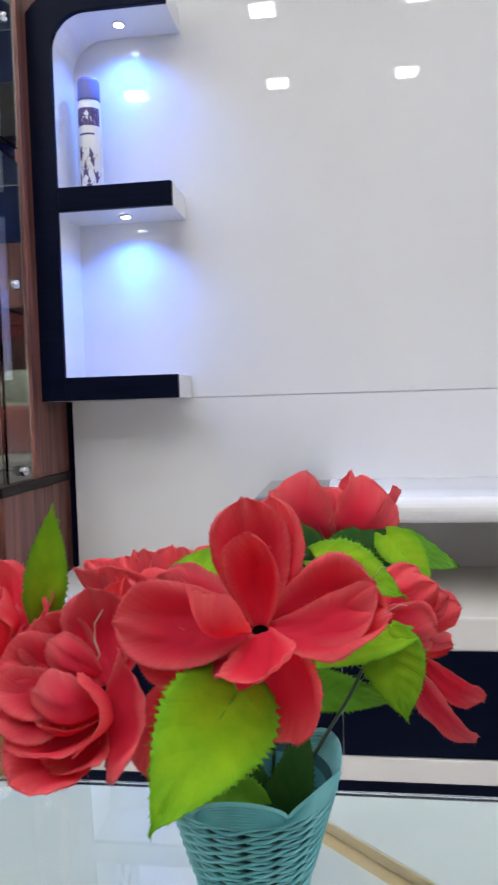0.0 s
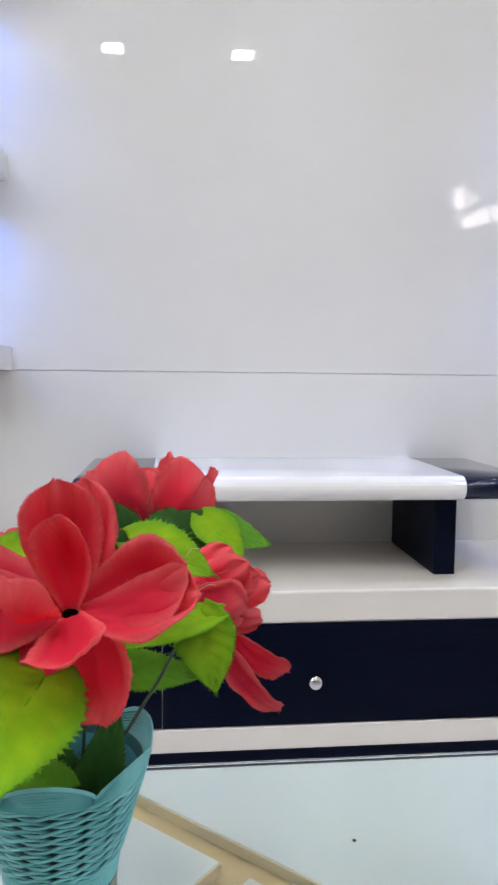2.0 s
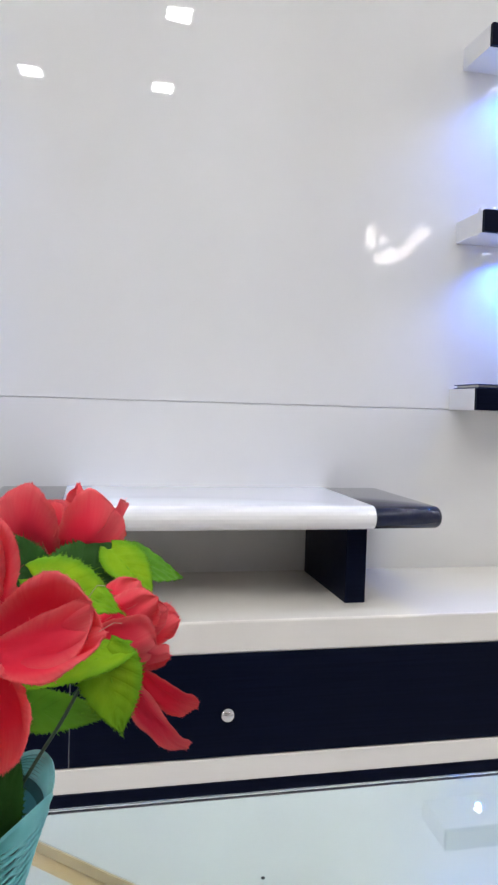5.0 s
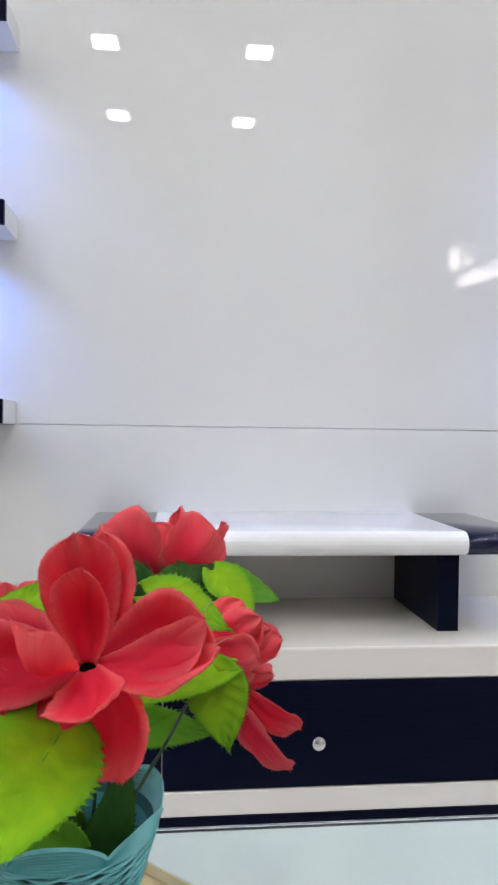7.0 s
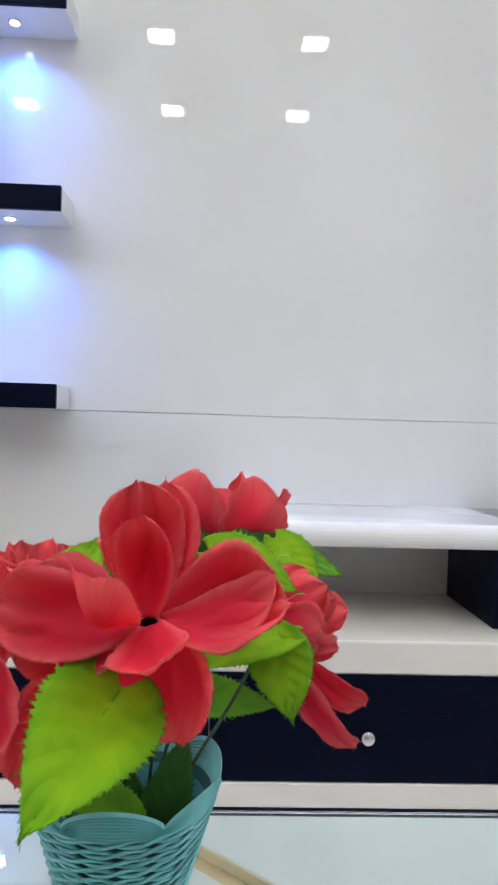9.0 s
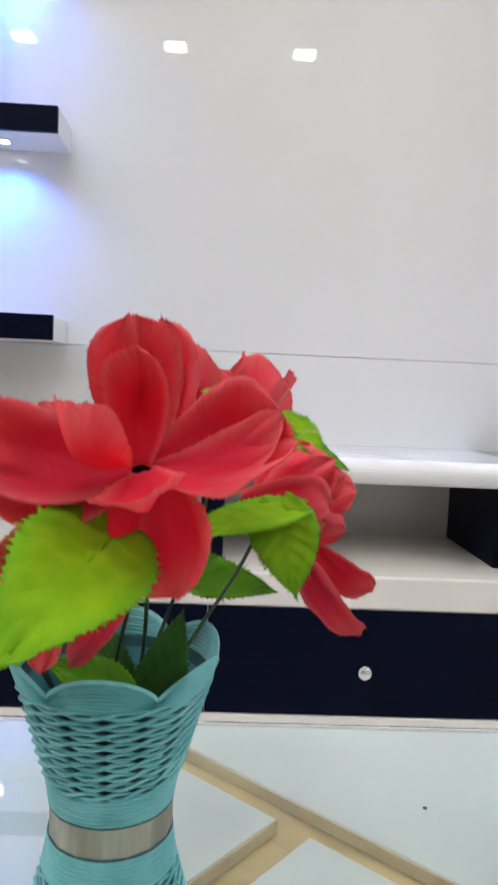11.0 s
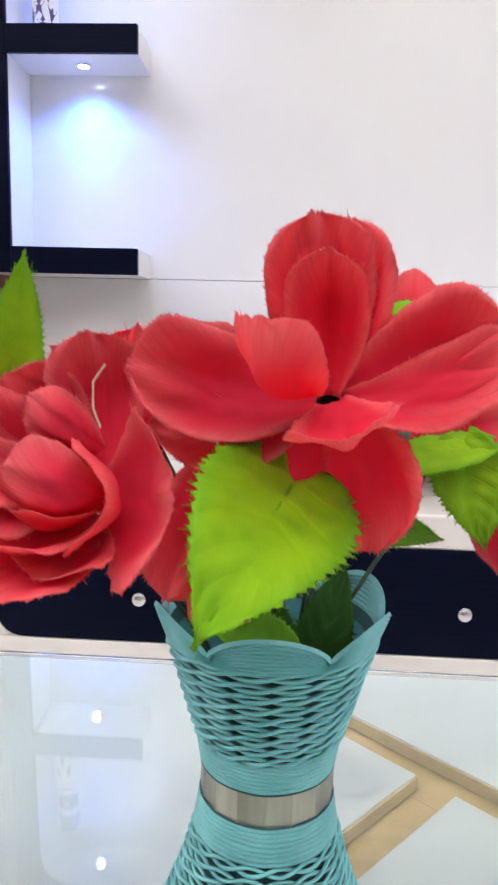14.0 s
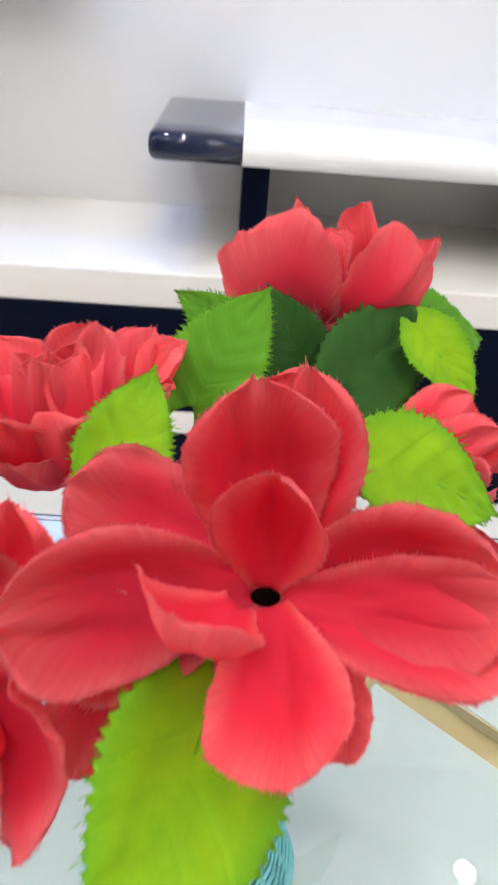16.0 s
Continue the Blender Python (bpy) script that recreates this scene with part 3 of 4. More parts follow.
seam_line = clip(clip(near_side, CROSS, -1, -LEFT + 0.003), -CROSS, 1, RIGHT)
part("cross_slat", prism(clip(seam_line, -LEAN, -1, -NEAR + 0.0105), "z", 0.4359, 0.4370, TO, 0.0002), BEIGE, table, "beige cross slat")
part("joint_line", prism(clip(clip(seam_line, -LEAN, -1, -NEAR + 0.0092), LEAN, 1, NEAR - 0.0103), "z", 0.4359, 0.4364, TO), DARKEDGE, table, "dark joint between the slats")
WALLWOOD = grain(shader("pale_wood_edge", (0.5, 0.45, 0.34), 0.4), (0.36, 0.285, 0.14), (0.44, 0.355, 0.19), 22.0, stretch=(0.6, 6, 1))
for wall in (clip(clip(plate, LEAN, 1, FAR - 0.0022), -LEAN, -1, -FAR + 0.0002), clip(clip(near_side, -CROSS, 1, LEFT - 0.0022), CROSS, -1, -LEFT + 0.0002)):
    part("slat_wall", prism(wall, "z", 0.4372, 0.4452, TO), WALLWOOD, table, "pale side wall of the recess")
glass_top = part("glass_top", box(TX0 - 0.004, TX1 + 0.004, TY0 - 0.004, TY1 + 0.004, 0.4464, TOP, 0.0008, 2, TO), GLASS, table, "clear glass top")
glass_top.visible_shadow = False
part("edge_seal", box(TX0 - 0.001, TX1 + 0.001, TY1 + 0.0005, TY1 + 0.003, 0.437, 0.4445, 0, 1, TO), DARKEDGE, table, "dark line under the glass edge")
part("apron", box(TX0 + 0.01, TX1 - 0.01, TY0 + 0.01, TY1 - 0.008, 0.34, 0.4115, 0.002, 1, TO), WARMWHITE, table, "cream apron")
# the top slopes a little, its far side the higher
SLOPE, LEVEL = 0.035, -1.19
for piece in table.children:
    for v in piece.data.vertices:
        v.co.z += SLOPE * (v.co.y + TO[1] - LEVEL)
for lx in (TX0 + 0.06, TX1 - 0.06):
    for ly in (TY0 + 0.06, TY1 - 0.06):
        part("leg", box(lx - 0.03, lx + 0.03, ly - 0.03, ly + 0.03, 0.0, 0.3398, 0.003, 1, TO), WARMWHITE, table)
# a speck on the glass
bm = turned([(0.0014, 0.0), (0.0016, 0.0006), (0.0005, 0.0012)], 8)
bmesh.ops.translate(bm, verts=bm.verts, vec=(0.169, -1.147, TOP + SLOPE * (-1.147 - LEVEL) - 0.0001))
tagged(mesh_object("dirt_speck", bm, DARKEDGE), "tiny dark speck lying on the glass table", "speck")

# ---- woven vase ----
VX, VY = -0.0150, -1.283
vase = thing("woven_vase", VX, VY, TOP, "teal woven plastic cane vase with silver waist band", "vase")
LOBES = 6


def wall_radius(h):
    """Outer radius at a height over the table."""
    keys = [(0.0, 0.0495), (0.008, 0.0470), (0.025, 0.0395), (0.042, 0.0332), (0.058, 0.0290), (0.071, 0.0269), (0.080, 0.0264), (0.089, 0.0268), (0.099, 0.0285), (0.112, 0.0325), (0.128, 0.0370), (0.142, 0.0415), (0.158, 0.0475)]
    for (a, ra), (b, rb) in zip(keys, keys[1:]):
        if h <= b:
            s = (h - a) / (b - a)
            return ra + s * (rb - ra)
    return keys[-1][1]


def eight(angle):
    """Slight eight-sided flattening of the round wall."""
    k = (angle % (math.pi / 4)) - math.pi / 8
    return 0.985 + 0.015 * (math.cos(math.pi / 8) / math.cos(k) - 0.92) / 0.08 * 0.5


def ring_strand(h, rad, wave=0.0, turns=8, phase=0.0, out=0.0, n=96, rise=0.0, around=5):
    pts = []
    for i in range(n):
        a = 2 * math.pi * i / n
        hh = h + rise * math.sin(turns * a + phase)
        r = wall_radius(max(hh, 0)) * eight(a) + out + wave * math.cos(turns * a + phase)
        pts.append((r * math.cos(a), r * math.sin(a), hh))
    return tube(pts, rad, around, True)


def gap_shade_sheet(h0, h1, inset, n=64):
    prof = [(wall_radius(h0 + (h1 - h0) * i / 14) - inset, h0 + (h1 - h0) * i / 14) for i in range(15)]
    bm = turned(prof, n, close=False)
    return bm


# dark sheet added behind the weave; its colour carries the shade in the gaps
part("gap_shade_sheet", gap_shade_sheet(0.0015, 0.1445, 0.0022), TEALDARK, vase, "dark teal sheet behind the weave, the shade of its gaps in the colour", True)
base_plate = turned([(0.0485, -0.0066), (0.0490, 0.0), (0.0490, 0.003), (0.038, 0.0032)], 48)
part("base_plate", base_plate, TEAL, vase)
# plain ribbed courses
for h0, h1, count in ((0.0595, 0.0722, 8), (0.0882, 0.0990, 7), (0.0025, 0.008, 4)):
    for i in range(count):
        h = h0 + (h1 - h0) * i / (count - 1)
        part("cane_course", ring_strand(h, 0.00115), TEAL, vase, "", True)
# woven courses: pairs of crossing strands
def woven(h0, h1, rows):
    step = (h1 - h0) / rows
    for i in range(rows):
        h = h0 + step * (i + 0.5)
        for k in (0, 1):
            part("woven_cane", ring_strand(h, step * 0.185, 0.0007, 8, math.pi * k, 0.0004, 128, step * 0.31), TEAL, vase, "", True)


woven(0.0085, 0.0588, 11)
woven(0.0997, 0.1432, 9)
# silver band
prof = [(0.0262, 0.0732), (0.0271, 0.0738), (0.0271, 0.0868), (0.0262, 0.0873)]
band = turned(prof, 16, close=False)
part("silver_band", band, SILVER, vase, "creased silver foil band at the waist")
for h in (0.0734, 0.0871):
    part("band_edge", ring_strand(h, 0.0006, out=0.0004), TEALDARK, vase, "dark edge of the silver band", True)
# scalloped rim of ribbed cane
def rim_height(a):
    k = abs(math.cos(LOBES * (a + math.pi / 2) / 2))
    return 0.1445 + 0.0118 * k ** 0.7


rim = bmesh.new()
cols, rows = 160, 16
grid = []
for j in range(rows + 1):
    line = []
    for i in range(cols):
        a = 2 * math.pi * i / cols
        h = 0.1425 + (rim_height(a) - 0.1425) * j / rows
        r = wall_radius(h) * eight(a) + 0.0006 + 0.00045 * math.cos(j * math.pi)
        line.append(rim.verts.new((r * math.cos(a), r * math.sin(a), h)))
    grid.append(line)
for a, b in zip(grid, grid[1:]):
    for i in range(cols):
        j = (i + 1) % cols
        rim.faces.new((a[i], a[j], b[j], b[i]))
rim_ob = part("scalloped_rim", rim, TEAL, vase, "ribbed rim cut in six scallops")
thick = rim_ob.modifiers.new("thickness", "SOLIDIFY")
thick.thickness, thick.offset = 0.0016, -1.0
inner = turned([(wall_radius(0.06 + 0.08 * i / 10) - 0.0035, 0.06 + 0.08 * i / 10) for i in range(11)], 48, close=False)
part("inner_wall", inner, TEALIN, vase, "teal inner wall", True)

# ---- cloth flowers ----
V3 = Vector


def sheet(base, tip, width, normal, cup=0.3, belly=0.1, roll=0.0, ruffle=0.0, seed=0, shape="petal", fold=0.0, fringe=0.0, nu=18, nv=12, lip=0.09):
    """A cloth petal or leaf from its foot to its tip. normal: the way its hollow side looks; cup: how far the sides rise
    that way; belly: how far the middle sinks; roll: how far the far edge curls back; fold: a crease along the middle."""
    rng = random.Random(seed)
    base, tip, normal = V3(base), V3(tip), V3(normal)
    e1 = tip - base
    L = e1.length
    e1.normalize()
    n = (normal - normal.dot(e1) * e1).normalized()
    e2 = n.cross(e1)
    ph = [rng.uniform(0, 6.28) for _ in range(6)]
    bm = bmesh.new()
    uvl = bm.loops.layers.uv.new("UVMap")
    uvm = bm.loops.layers.uv.new("Margin")
    rows, uv, um = [], {}, {}
    for i in range(nu + 1):
        u = i / nu
        if shape == "petal":
            u = 1 - (1 - u) ** 1.7
            w = (0.30 + 0.70 * math.sin(math.pi * 0.5 * min(1.0, u / 0.6)) ** 1.0) * (1.0 if u < 0.6 else max(0.0, 1 - ((u - 0.6) / 0.4) ** 3.0) ** 0.5)
            w = max(w, 0.16)
        else:
            w = (0.30 + 0.70 * math.sin(math.pi * min(1.0, u / 0.30) / 2) ** 0.8) * (1.0 if u < 0.30 else max(0.0, 1 - ((u - 0.30) / 0.70) ** 1.75))
        w = max(w, 0.03)
        line = []
        for j in range(nv + 1):
            s = 2 * j / nv - 1
            edge = abs(s)
            jag = 0.0
            if shape == "leaf" and edge > 0.99:
                jag = (0.06 if i % 2 else -0.03) + rng.uniform(-0.025, 0.025)
            elif edge > 0.99:
                jag = rng.uniform(-0.022, 0.016)
            half = width / 2 * w * (1 + jag)
            a = s * half
            along = u * L + (rng.uniform(-1, 1) * 0.006 * L if i == nu else 0)
            if shape == "petal":
                along -= 0.02 * L * edge ** 2 * u ** 3
                along += 0.008 * L * (math.sin(5.3 * s + ph[1]) + 0.6 * math.sin(11 * s + ph[2])) * u ** 6
            else:
                along -= 0.13 * L * edge ** 1.5 * max(0.0, 1 - u / 0.3)
            h = cup * width * (s * w) ** 2
            if shape == "petal":
                h += 0.5 * cup * width * max(0.0, (u - 0.5) / 0.5) ** 2
            h -= belly * L * math.sin(math.pi * u)
            if shape == "petal":
                h -= lip * width * max(0.0, (edge - 0.66) / 0.34) ** 2 * w * math.sin(math.pi * min(1, u * 1.1))
                turn = math.atan2(s * w, 1.7 * (u - 0.3))
                h += 0.016 * width * max(0.0, (max(u, edge) - 0.62) / 0.38) ** 1.5 * math.sin(19 * turn + ph[2]) * (0.6 + 0.4 * math.sin(3 * turn + ph[1]))
                h += 0.005 * L * w * (math.sin(11 * u + 7 * s + ph[0]) * math.sin(9 * s - 5 * u + ph[4]) + 0.6 * math.sin(19 * u - 13 * s + ph[5]))
                h += w * (0.034 * L * u * math.sin(2.4 * math.pi * s + ph[3]) + 0.014 * L * math.sin(7 * s + 6 * u + ph[5]) + 0.012 * L * math.sin(5 * u + ph[4]) * edge)
            h -= roll * L * max(0.0, (u - 0.62) / 0.38) ** 2
            h -= roll * 0.5 * L * (edge * w) ** 4 * u
            h += w * ruffle * L * (edge ** 2 * 0.7 + 0.3 * u * u) * (math.sin(9 * u + ph[0] + 2 * s) * 0.6 + math.sin(17 * u + ph[1]) * 0.25 + math.sin(7 * s + ph[2]) * 0.4 * u)
            h += fold * width * edge * w
            if shape == "leaf":
                h += 0.010 * width * math.cos(u * 40 - edge * 9) + 0.016 * width * math.sin(7 * u + 4 * s + ph[0]) * math.sin(6 * s + ph[1])
            p = base + along * e1 + a * e2 + h * n
            v = bm.verts.new(p)
            uv[v] = (u, s * 0.5 + 0.5)
            um[v] = (math.atan2(s * w, 1.7 * (u - 0.3)) + ph[0], max(u, edge))
            line.append(v)
        rows.append(line)
    for a, b in zip(rows, rows[1:]):
        for j in range(nv):
            f = bm.faces.new((a[j], a[j + 1], b[j + 1], b[j]))
            for lp in f.loops:
                lp[uvl].uv = uv[lp.vert]
                lp[uvm].uv = um[lp.vert]
    if fringe:
        rim_pts = [r[0] for r in rows[3:-1]] + rows[-1][1:-1] + [r[-1] for r in rows[3:-1]][::-1]
        mid = base + e1 * L * 0.45
        for p, q in zip(rim_pts, rim_pts[1:]):
            for _ in range(max(2, int((q.co - p.co).length / fringe * 4))):
                c = p.co.lerp(q.co, rng.random())
                out = (c - mid).normalized() * 0.7 + V3((rng.uniform(-1, 1), rng.uniform(-1, 1), rng.uniform(-1, 1))) * 0.5 + e1 * 0.25
                side = e1.cross(out).normalized() * (0.00006 if shape == "petal" else 0.00011)
                reach = fringe * (rng.uniform(0.2, 0.75) if rng.random() < 0.96 else rng.uniform(0.8, 1.8))
                tri = [bm.verts.new(c - side), bm.verts.new(c + side), bm.verts.new(c + out * reach)]
                f = bm.faces.new(tri)
                for lp in f.loops:
                    lp[uvl].uv = (1.0, 0.5)
                    lp[uvm].uv = (rng.random(), 1.0)
    return bm


def petal(flower, base, tip, width, normal, cup=0.3, belly=0.1, roll=0.0, ruffle=0.03, seed=0, material=None, label=""):
    o = HOME[flower.name]
    bm = sheet(V3(base) - o, V3(tip) - o, width, normal, cup, belly, roll, ruffle, seed, "petal", fringe=0.0010, nu=34, nv=28)
    ob = part("petal", bm, material or RED, flower, label, True)
    m = ob.modifiers.new("cloth", "SOLIDIFY")
    m.thickness, m.offset = 0.00022, 0.0
    return ob


def leaf(flower, base, tip, width, normal, material, cup=-0.05, belly=-0.05, fold=0.12, seed=0, label="serrated cloth leaf"):
    o = HOME[flower.name]
    base, tip = V3(base), V3(tip)
    bm = sheet(base - o, tip - o, width, normal, cup, belly, 0.0, 0.015, seed, "leaf", fold, fringe=0.0019, nu=44, nv=16)
    ob = part("leaf", bm, material, flower, label, True)
    m = ob.modifiers.new("cloth", "SOLIDIFY")
    m.thickness, m.offset = 0.00022, 0.0
    # raised midrib
    e1 = (tip - base).normalized()
    n = V3(normal)
    n = (n - n.dot(e1) * e1).normalized()
    L = (tip - base).length
    pts = [base - o + e1 * L * u - n * (-0.05 if belly < 0 else belly) * 0 - n * belly * L * math.sin(math.pi * u) - n * 0.0006 for u in (0.0, 0.15, 0.3, 0.45, 0.6, 0.75, 0.9)]
    part("midrib", tube(pts, 0.0006, 5), material, ob, "", True)
    return ob


def stem(flower, points, radius=0.0009):
    """A wire stem through points, rounded by Catmull-Rom."""
    o = HOME[flower.name]
    pts = [V3(p) - o for p in points]
    pts = [2 * pts[0] - pts[1]] + pts + [2 * pts[-1] - pts[-2]]
    out = []
    for i in range(1, len(pts) - 2):
        p0, p1, p2, p3 = pts[i - 1:i + 3]
        for k in range(6):
            t = k / 6
            out.append(0.5 * (2 * p1 + (p2 - p0) * t + (2 * p0 - 5 * p1 + 4 * p2 - p3) * t * t + (3 * p1 - p0 - 3 * p2 + p3) * t ** 3))
    out.append(pts[-2])
    return part("stem", tube(out, radius, 6), STEM, flower, "dark green wire stem", True)


def ring(flower, centre, axis, up, count, lift, reach, width, start=0.0, cup=0.3, belly=0.12, roll=0.1, ruffle=0.04, seed=0, squeeze=0.6):
    """A whorl of petals round an axis; lift is how far the tips stand along it, reach how far out."""
    c, n = V3(centre), V3(axis).normalized()
    a1 = (V3(up) - V3(up).dot(n) * n).normalized()
    a2 = n.cross(a1)
    rng = random.Random(seed)
    for k in range(count):
        ang = radians(start + 360 * k / count + rng.uniform(-9, 9))
        rad = math.cos(ang) * a1 + math.sin(ang) * a2
        q = rng.uniform(0.9, 1.1)
        tip = c + rad * reach * q + n * lift * rng.uniform(0.88, 1.1)
        foot = c + rad * reach * 0.08
        inward = n * (0.4 + reach / (reach + lift)) - rad * (lift / (reach + lift) + squeeze * 0.4)
        petal(flower, foot, tip, width * q, inward, cup, belly, roll, ruffle, seed * 31 + k)


NECK = V3((VX, VY, TOP + 0.10))
FOOT = V3((VX, VY, TOP + 0.07))


def bloom(x, y, z, label):
    return thing("cloth_flower", x, y, z, label, "artificial flower", "flowers in the vase")


# large open flower in front
C1 = (0.0, -1.346, 0.690)
f1 = bloom(*C1, "large open red cloth flower with broad curled petals")
petal(f1, (0.000, -1.341, 0.692), (-0.006, -1.341, 0.7425), 0.032, (0.10, -1.0, 0.05), 0.32, 0.10, 0.06, 0.03, 1)
petal(f1, (0.004, -1.339, 0.691), (0.005, -1.335, 0.742), 0.029, (-0.35, -0.9, 0.05), 0.28, 0.10, 0.06, 0.03, 2)
petal(f1, (0.000, -1.346, 0.692), (-0.001, -1.350, 0.732), 0.023, (-0.15, -0.95, 0.15), 0.55, 0.06, -0.03, 0.02, 3, None, "narrow folded inner petal")
petal(f1, (-0.003, -1.346, 0.691), (-0.055, -1.364, 0.6975), 0.034, (0.22, -0.90, 0.42), 0.36, 0.14, 0.02, 0.025, 4)
petal(f1, (-0.004, -1.335, 0.687), (-0.047, -1.331, 0.704), 0.034, (0.25, -0.50, 0.82), 0.30, 0.12, 0.02, 0.03, 5)
petal(f1, (0.004, -1.345, 0.691), (0.047, -1.360, 0.711), 0.036, (-0.25, -0.90, 0.38), 0.36, 0.14, 0.05, 0.03, 6)
petal(f1, (0.004, -1.348, 0.690), (0.051, -1.368, 0.702), 0.028, (-0.22, -0.70, 0.70), 0.35, 0.12, 0.05, 0.03, 7)
petal(f1, (0.001, -1.350, 0.690), (0.0035, -1.3900, 0.6835), 0.0295, (-0.30, -0.14, 0.93), 0.34, 0.12, 0.05, 0.02, 8)
petal(f1, (-0.006, -1.352, 0.692), (-0.0215, -1.3775, 0.7075), 0.027, (0.40, 0.45, 0.80), 0.42, 0.18, -0.02, 0.02, 9, None, "small curled inner petal")
petal(f1, (0.005, -1.341, 0.687), (0.018, -1.356, 0.650), 0.038, (-0.55, -0.75, 0.0), 0.25, 0.10, 0.0, 0.03, 10)
petal(f1, (-0.004, -1.338, 0.686), (-0.018, -1.345, 0.654), 0.030, (0.3, -0.9, 0.1), -0.2, -0.1, 0.0, 0.03, 11)
petal(f1, (-0.004, -1.344, 0.688), (-0.0490, -1.3560, 0.6820), 0.034, (0.20, -0.78, 0.58), 0.30, 0.12, 0.06, 0.03, 13)
petal(f1, (-0.0300, -1.3440, 0.6760), (-0.0455, -1.3540, 0.6320), 0.026, (0.35, -0.90, 0.1), 0.20, 0.08, 0.0, 0.03, 12)
bm = turned([(0.001, -0.009), (0.0065, -0.007), (0.0078, -0.003), (0.0068, -0.0014)], 18)
bmesh.ops.rotate(bm, verts=bm.verts, matrix=Matrix.Rotation(radians(45), 3, "X"))
bmesh.ops.translate(bm, verts=bm.verts, vec=(0.0, -0.0012, 0.0002))
cupped = part("receptacle", bm, RED, f1, "red cloth foot of the petals", True)
# near-black disc: the shade between the petal feet is put into its colour
bm = turned([(0.0029, -0.0008), (0.0029, 0.0003), (0.0014, 0.0006)], 14)
bmesh.ops.scale(bm, verts=bm.verts, vec=(1.15, 0.75, 1.0))
bmesh.ops.rotate(bm, verts=bm.verts, matrix=Matrix.Rotation(radians(45), 3, "X"))
bmesh.ops.translate(bm, verts=bm.verts, vec=(0.0, -0.0012, 0.0002))
part("shaded_eye", bm, HOLLOW, cupped, "black disc with the shade of the hollow centre in its colour", True)
stem(f1, [FOOT, NECK + V3((0.010, 0.000, 0.035)), (-0.001, -1.300, 0.633), (0.000, -1.326, 0.670), (0.0, -1.339, 0.6835)])
leaf(f1, (-0.009, -1.352, 0.6675), (-0.029, -1.411, 0.6445), 0.043, (0.34, -0.50, 0.82), LIME, fold=0.18, belly=-0.05, seed=1, label="broad lime green serrated cloth leaf")

# frayed threads at the petal edges
for path in (((-0.0345, -1.3700, 0.6690), (-0.0330, -1.3720, 0.6720), (-0.0290, -1.3735, 0.6735)), ((-0.0350, -1.3700, 0.6650), (-0.0325, -1.3720, 0.6660), (-0.0300, -1.3740, 0.6680)), ((0.0480, -1.3680, 0.7040), (0.0530, -1.3700, 0.7075), (0.0560, -1.3690, 0.7070)), ((0.0440, -1.3630, 0.7150), (0.0470, -1.3650, 0.7200), (0.0500, -1.3640, 0.7195))):
    part("loose_thread", tube([V3(p) - HOME[f1.name] for p in path], 0.00012, 4), BEIGELIP, f1, "fine frayed thread", True)

# full rose at the west side
C2 = (-0.064, -1.358, 0.660)
f2 = bloom(*C2, "full red cloth rose with rolled petals")
petal(f2, (-0.0604, -1.3546, 0.6698), (-0.0695, -1.350, 0.7075), 0.027, (0.20, -0.94, 0.26), 0.30, 0.12, 0.04, 0.03, 21)
petal(f2, (-0.0594, -1.3486, 0.6687), (-0.0551, -1.3417, 0.7095), 0.022, (-0.24, -0.96, 0.15), 0.30, 0.12, 0.04, 0.03, 22)
petal(f2, (-0.0620, -1.3552, 0.6609), (-0.0375, -1.3754, 0.6654), 0.048, (-0.6652, -0.7055, 0.2447), 0.30, 0.06, 0.13, 0.03, 23, None, "broad outer petal with crimped margin")
petal(f2, (-0.0620, -1.3581, 0.6616), (-0.0519, -1.3751, 0.6657), 0.030, (-0.8321, -0.5310, 0.1603), 0.55, 0.08, 0.14, 0.03, 24, None, "rolled inner petal")
petal(f2, (-0.0603, -1.3648, 0.6633), (-0.0833, -1.3770, 0.6706), 0.023, (-0.06, 0.95, 0.15), 0.45, 0.20, -0.05, 0.02, 25, None, "closed bud petal")
petal(f2, (-0.0610, -1.3622, 0.6610), (-0.0834, -1.3722, 0.6573), 0.022, (-0.02, -0.16, 0.99), 0.45, 0.14, 0.0, 0.03, 26)
petal(f2, (-0.0621, -1.3615, 0.6760), (-0.0794, -1.3684, 0.6908), 0.015, (0.15, 0.93, -0.34), 0.30, 0.12, 0.0, 0.02, 27)
petal(f2, (-0.0651, -1.3551, 0.6700), (-0.1019, -1.3669, 0.6790), 0.034, (0.24, -0.80, 0.50), 0.30, 0.12, 0.10, 0.04, 28)
petal(f2, (-0.0692, -1.3523, 0.6700), (-0.0910, -1.3534, 0.6950), 0.028, (0.15, -0.95, 0.26), 0.30, 0.12, 0.06, 0.04, 29)
petal(f2, (-0.0700, -1.3588, 0.6650), (-0.1006, -1.3739, 0.6660), 0.030, (0.45, -0.60, 0.60), 0.35, 0.14, 0.06, 0.04, 30)
petal(f2, (-0.0640, -1.3598, 0.6579), (-0.0898, -1.3852, 0.6550), 0.026, (0.08, -0.21, 0.97), 0.32, 0.14, 0.04, 0.03, 31)
petal(f2, (-0.0644, -1.3584, 0.6542), (-0.0890, -1.3860, 0.6445), 0.034, (0.10, -0.45, 0.89), 0.28, 0.12, 0.14, 0.03, 32)
petal(f2, (-0.0644, -1.3584, 0.6542), (-0.0740, -1.3800, 0.6455), 0.030, (-0.10, -0.46, 0.88), 0.28, 0.12, 0.16, 0.03, 33)
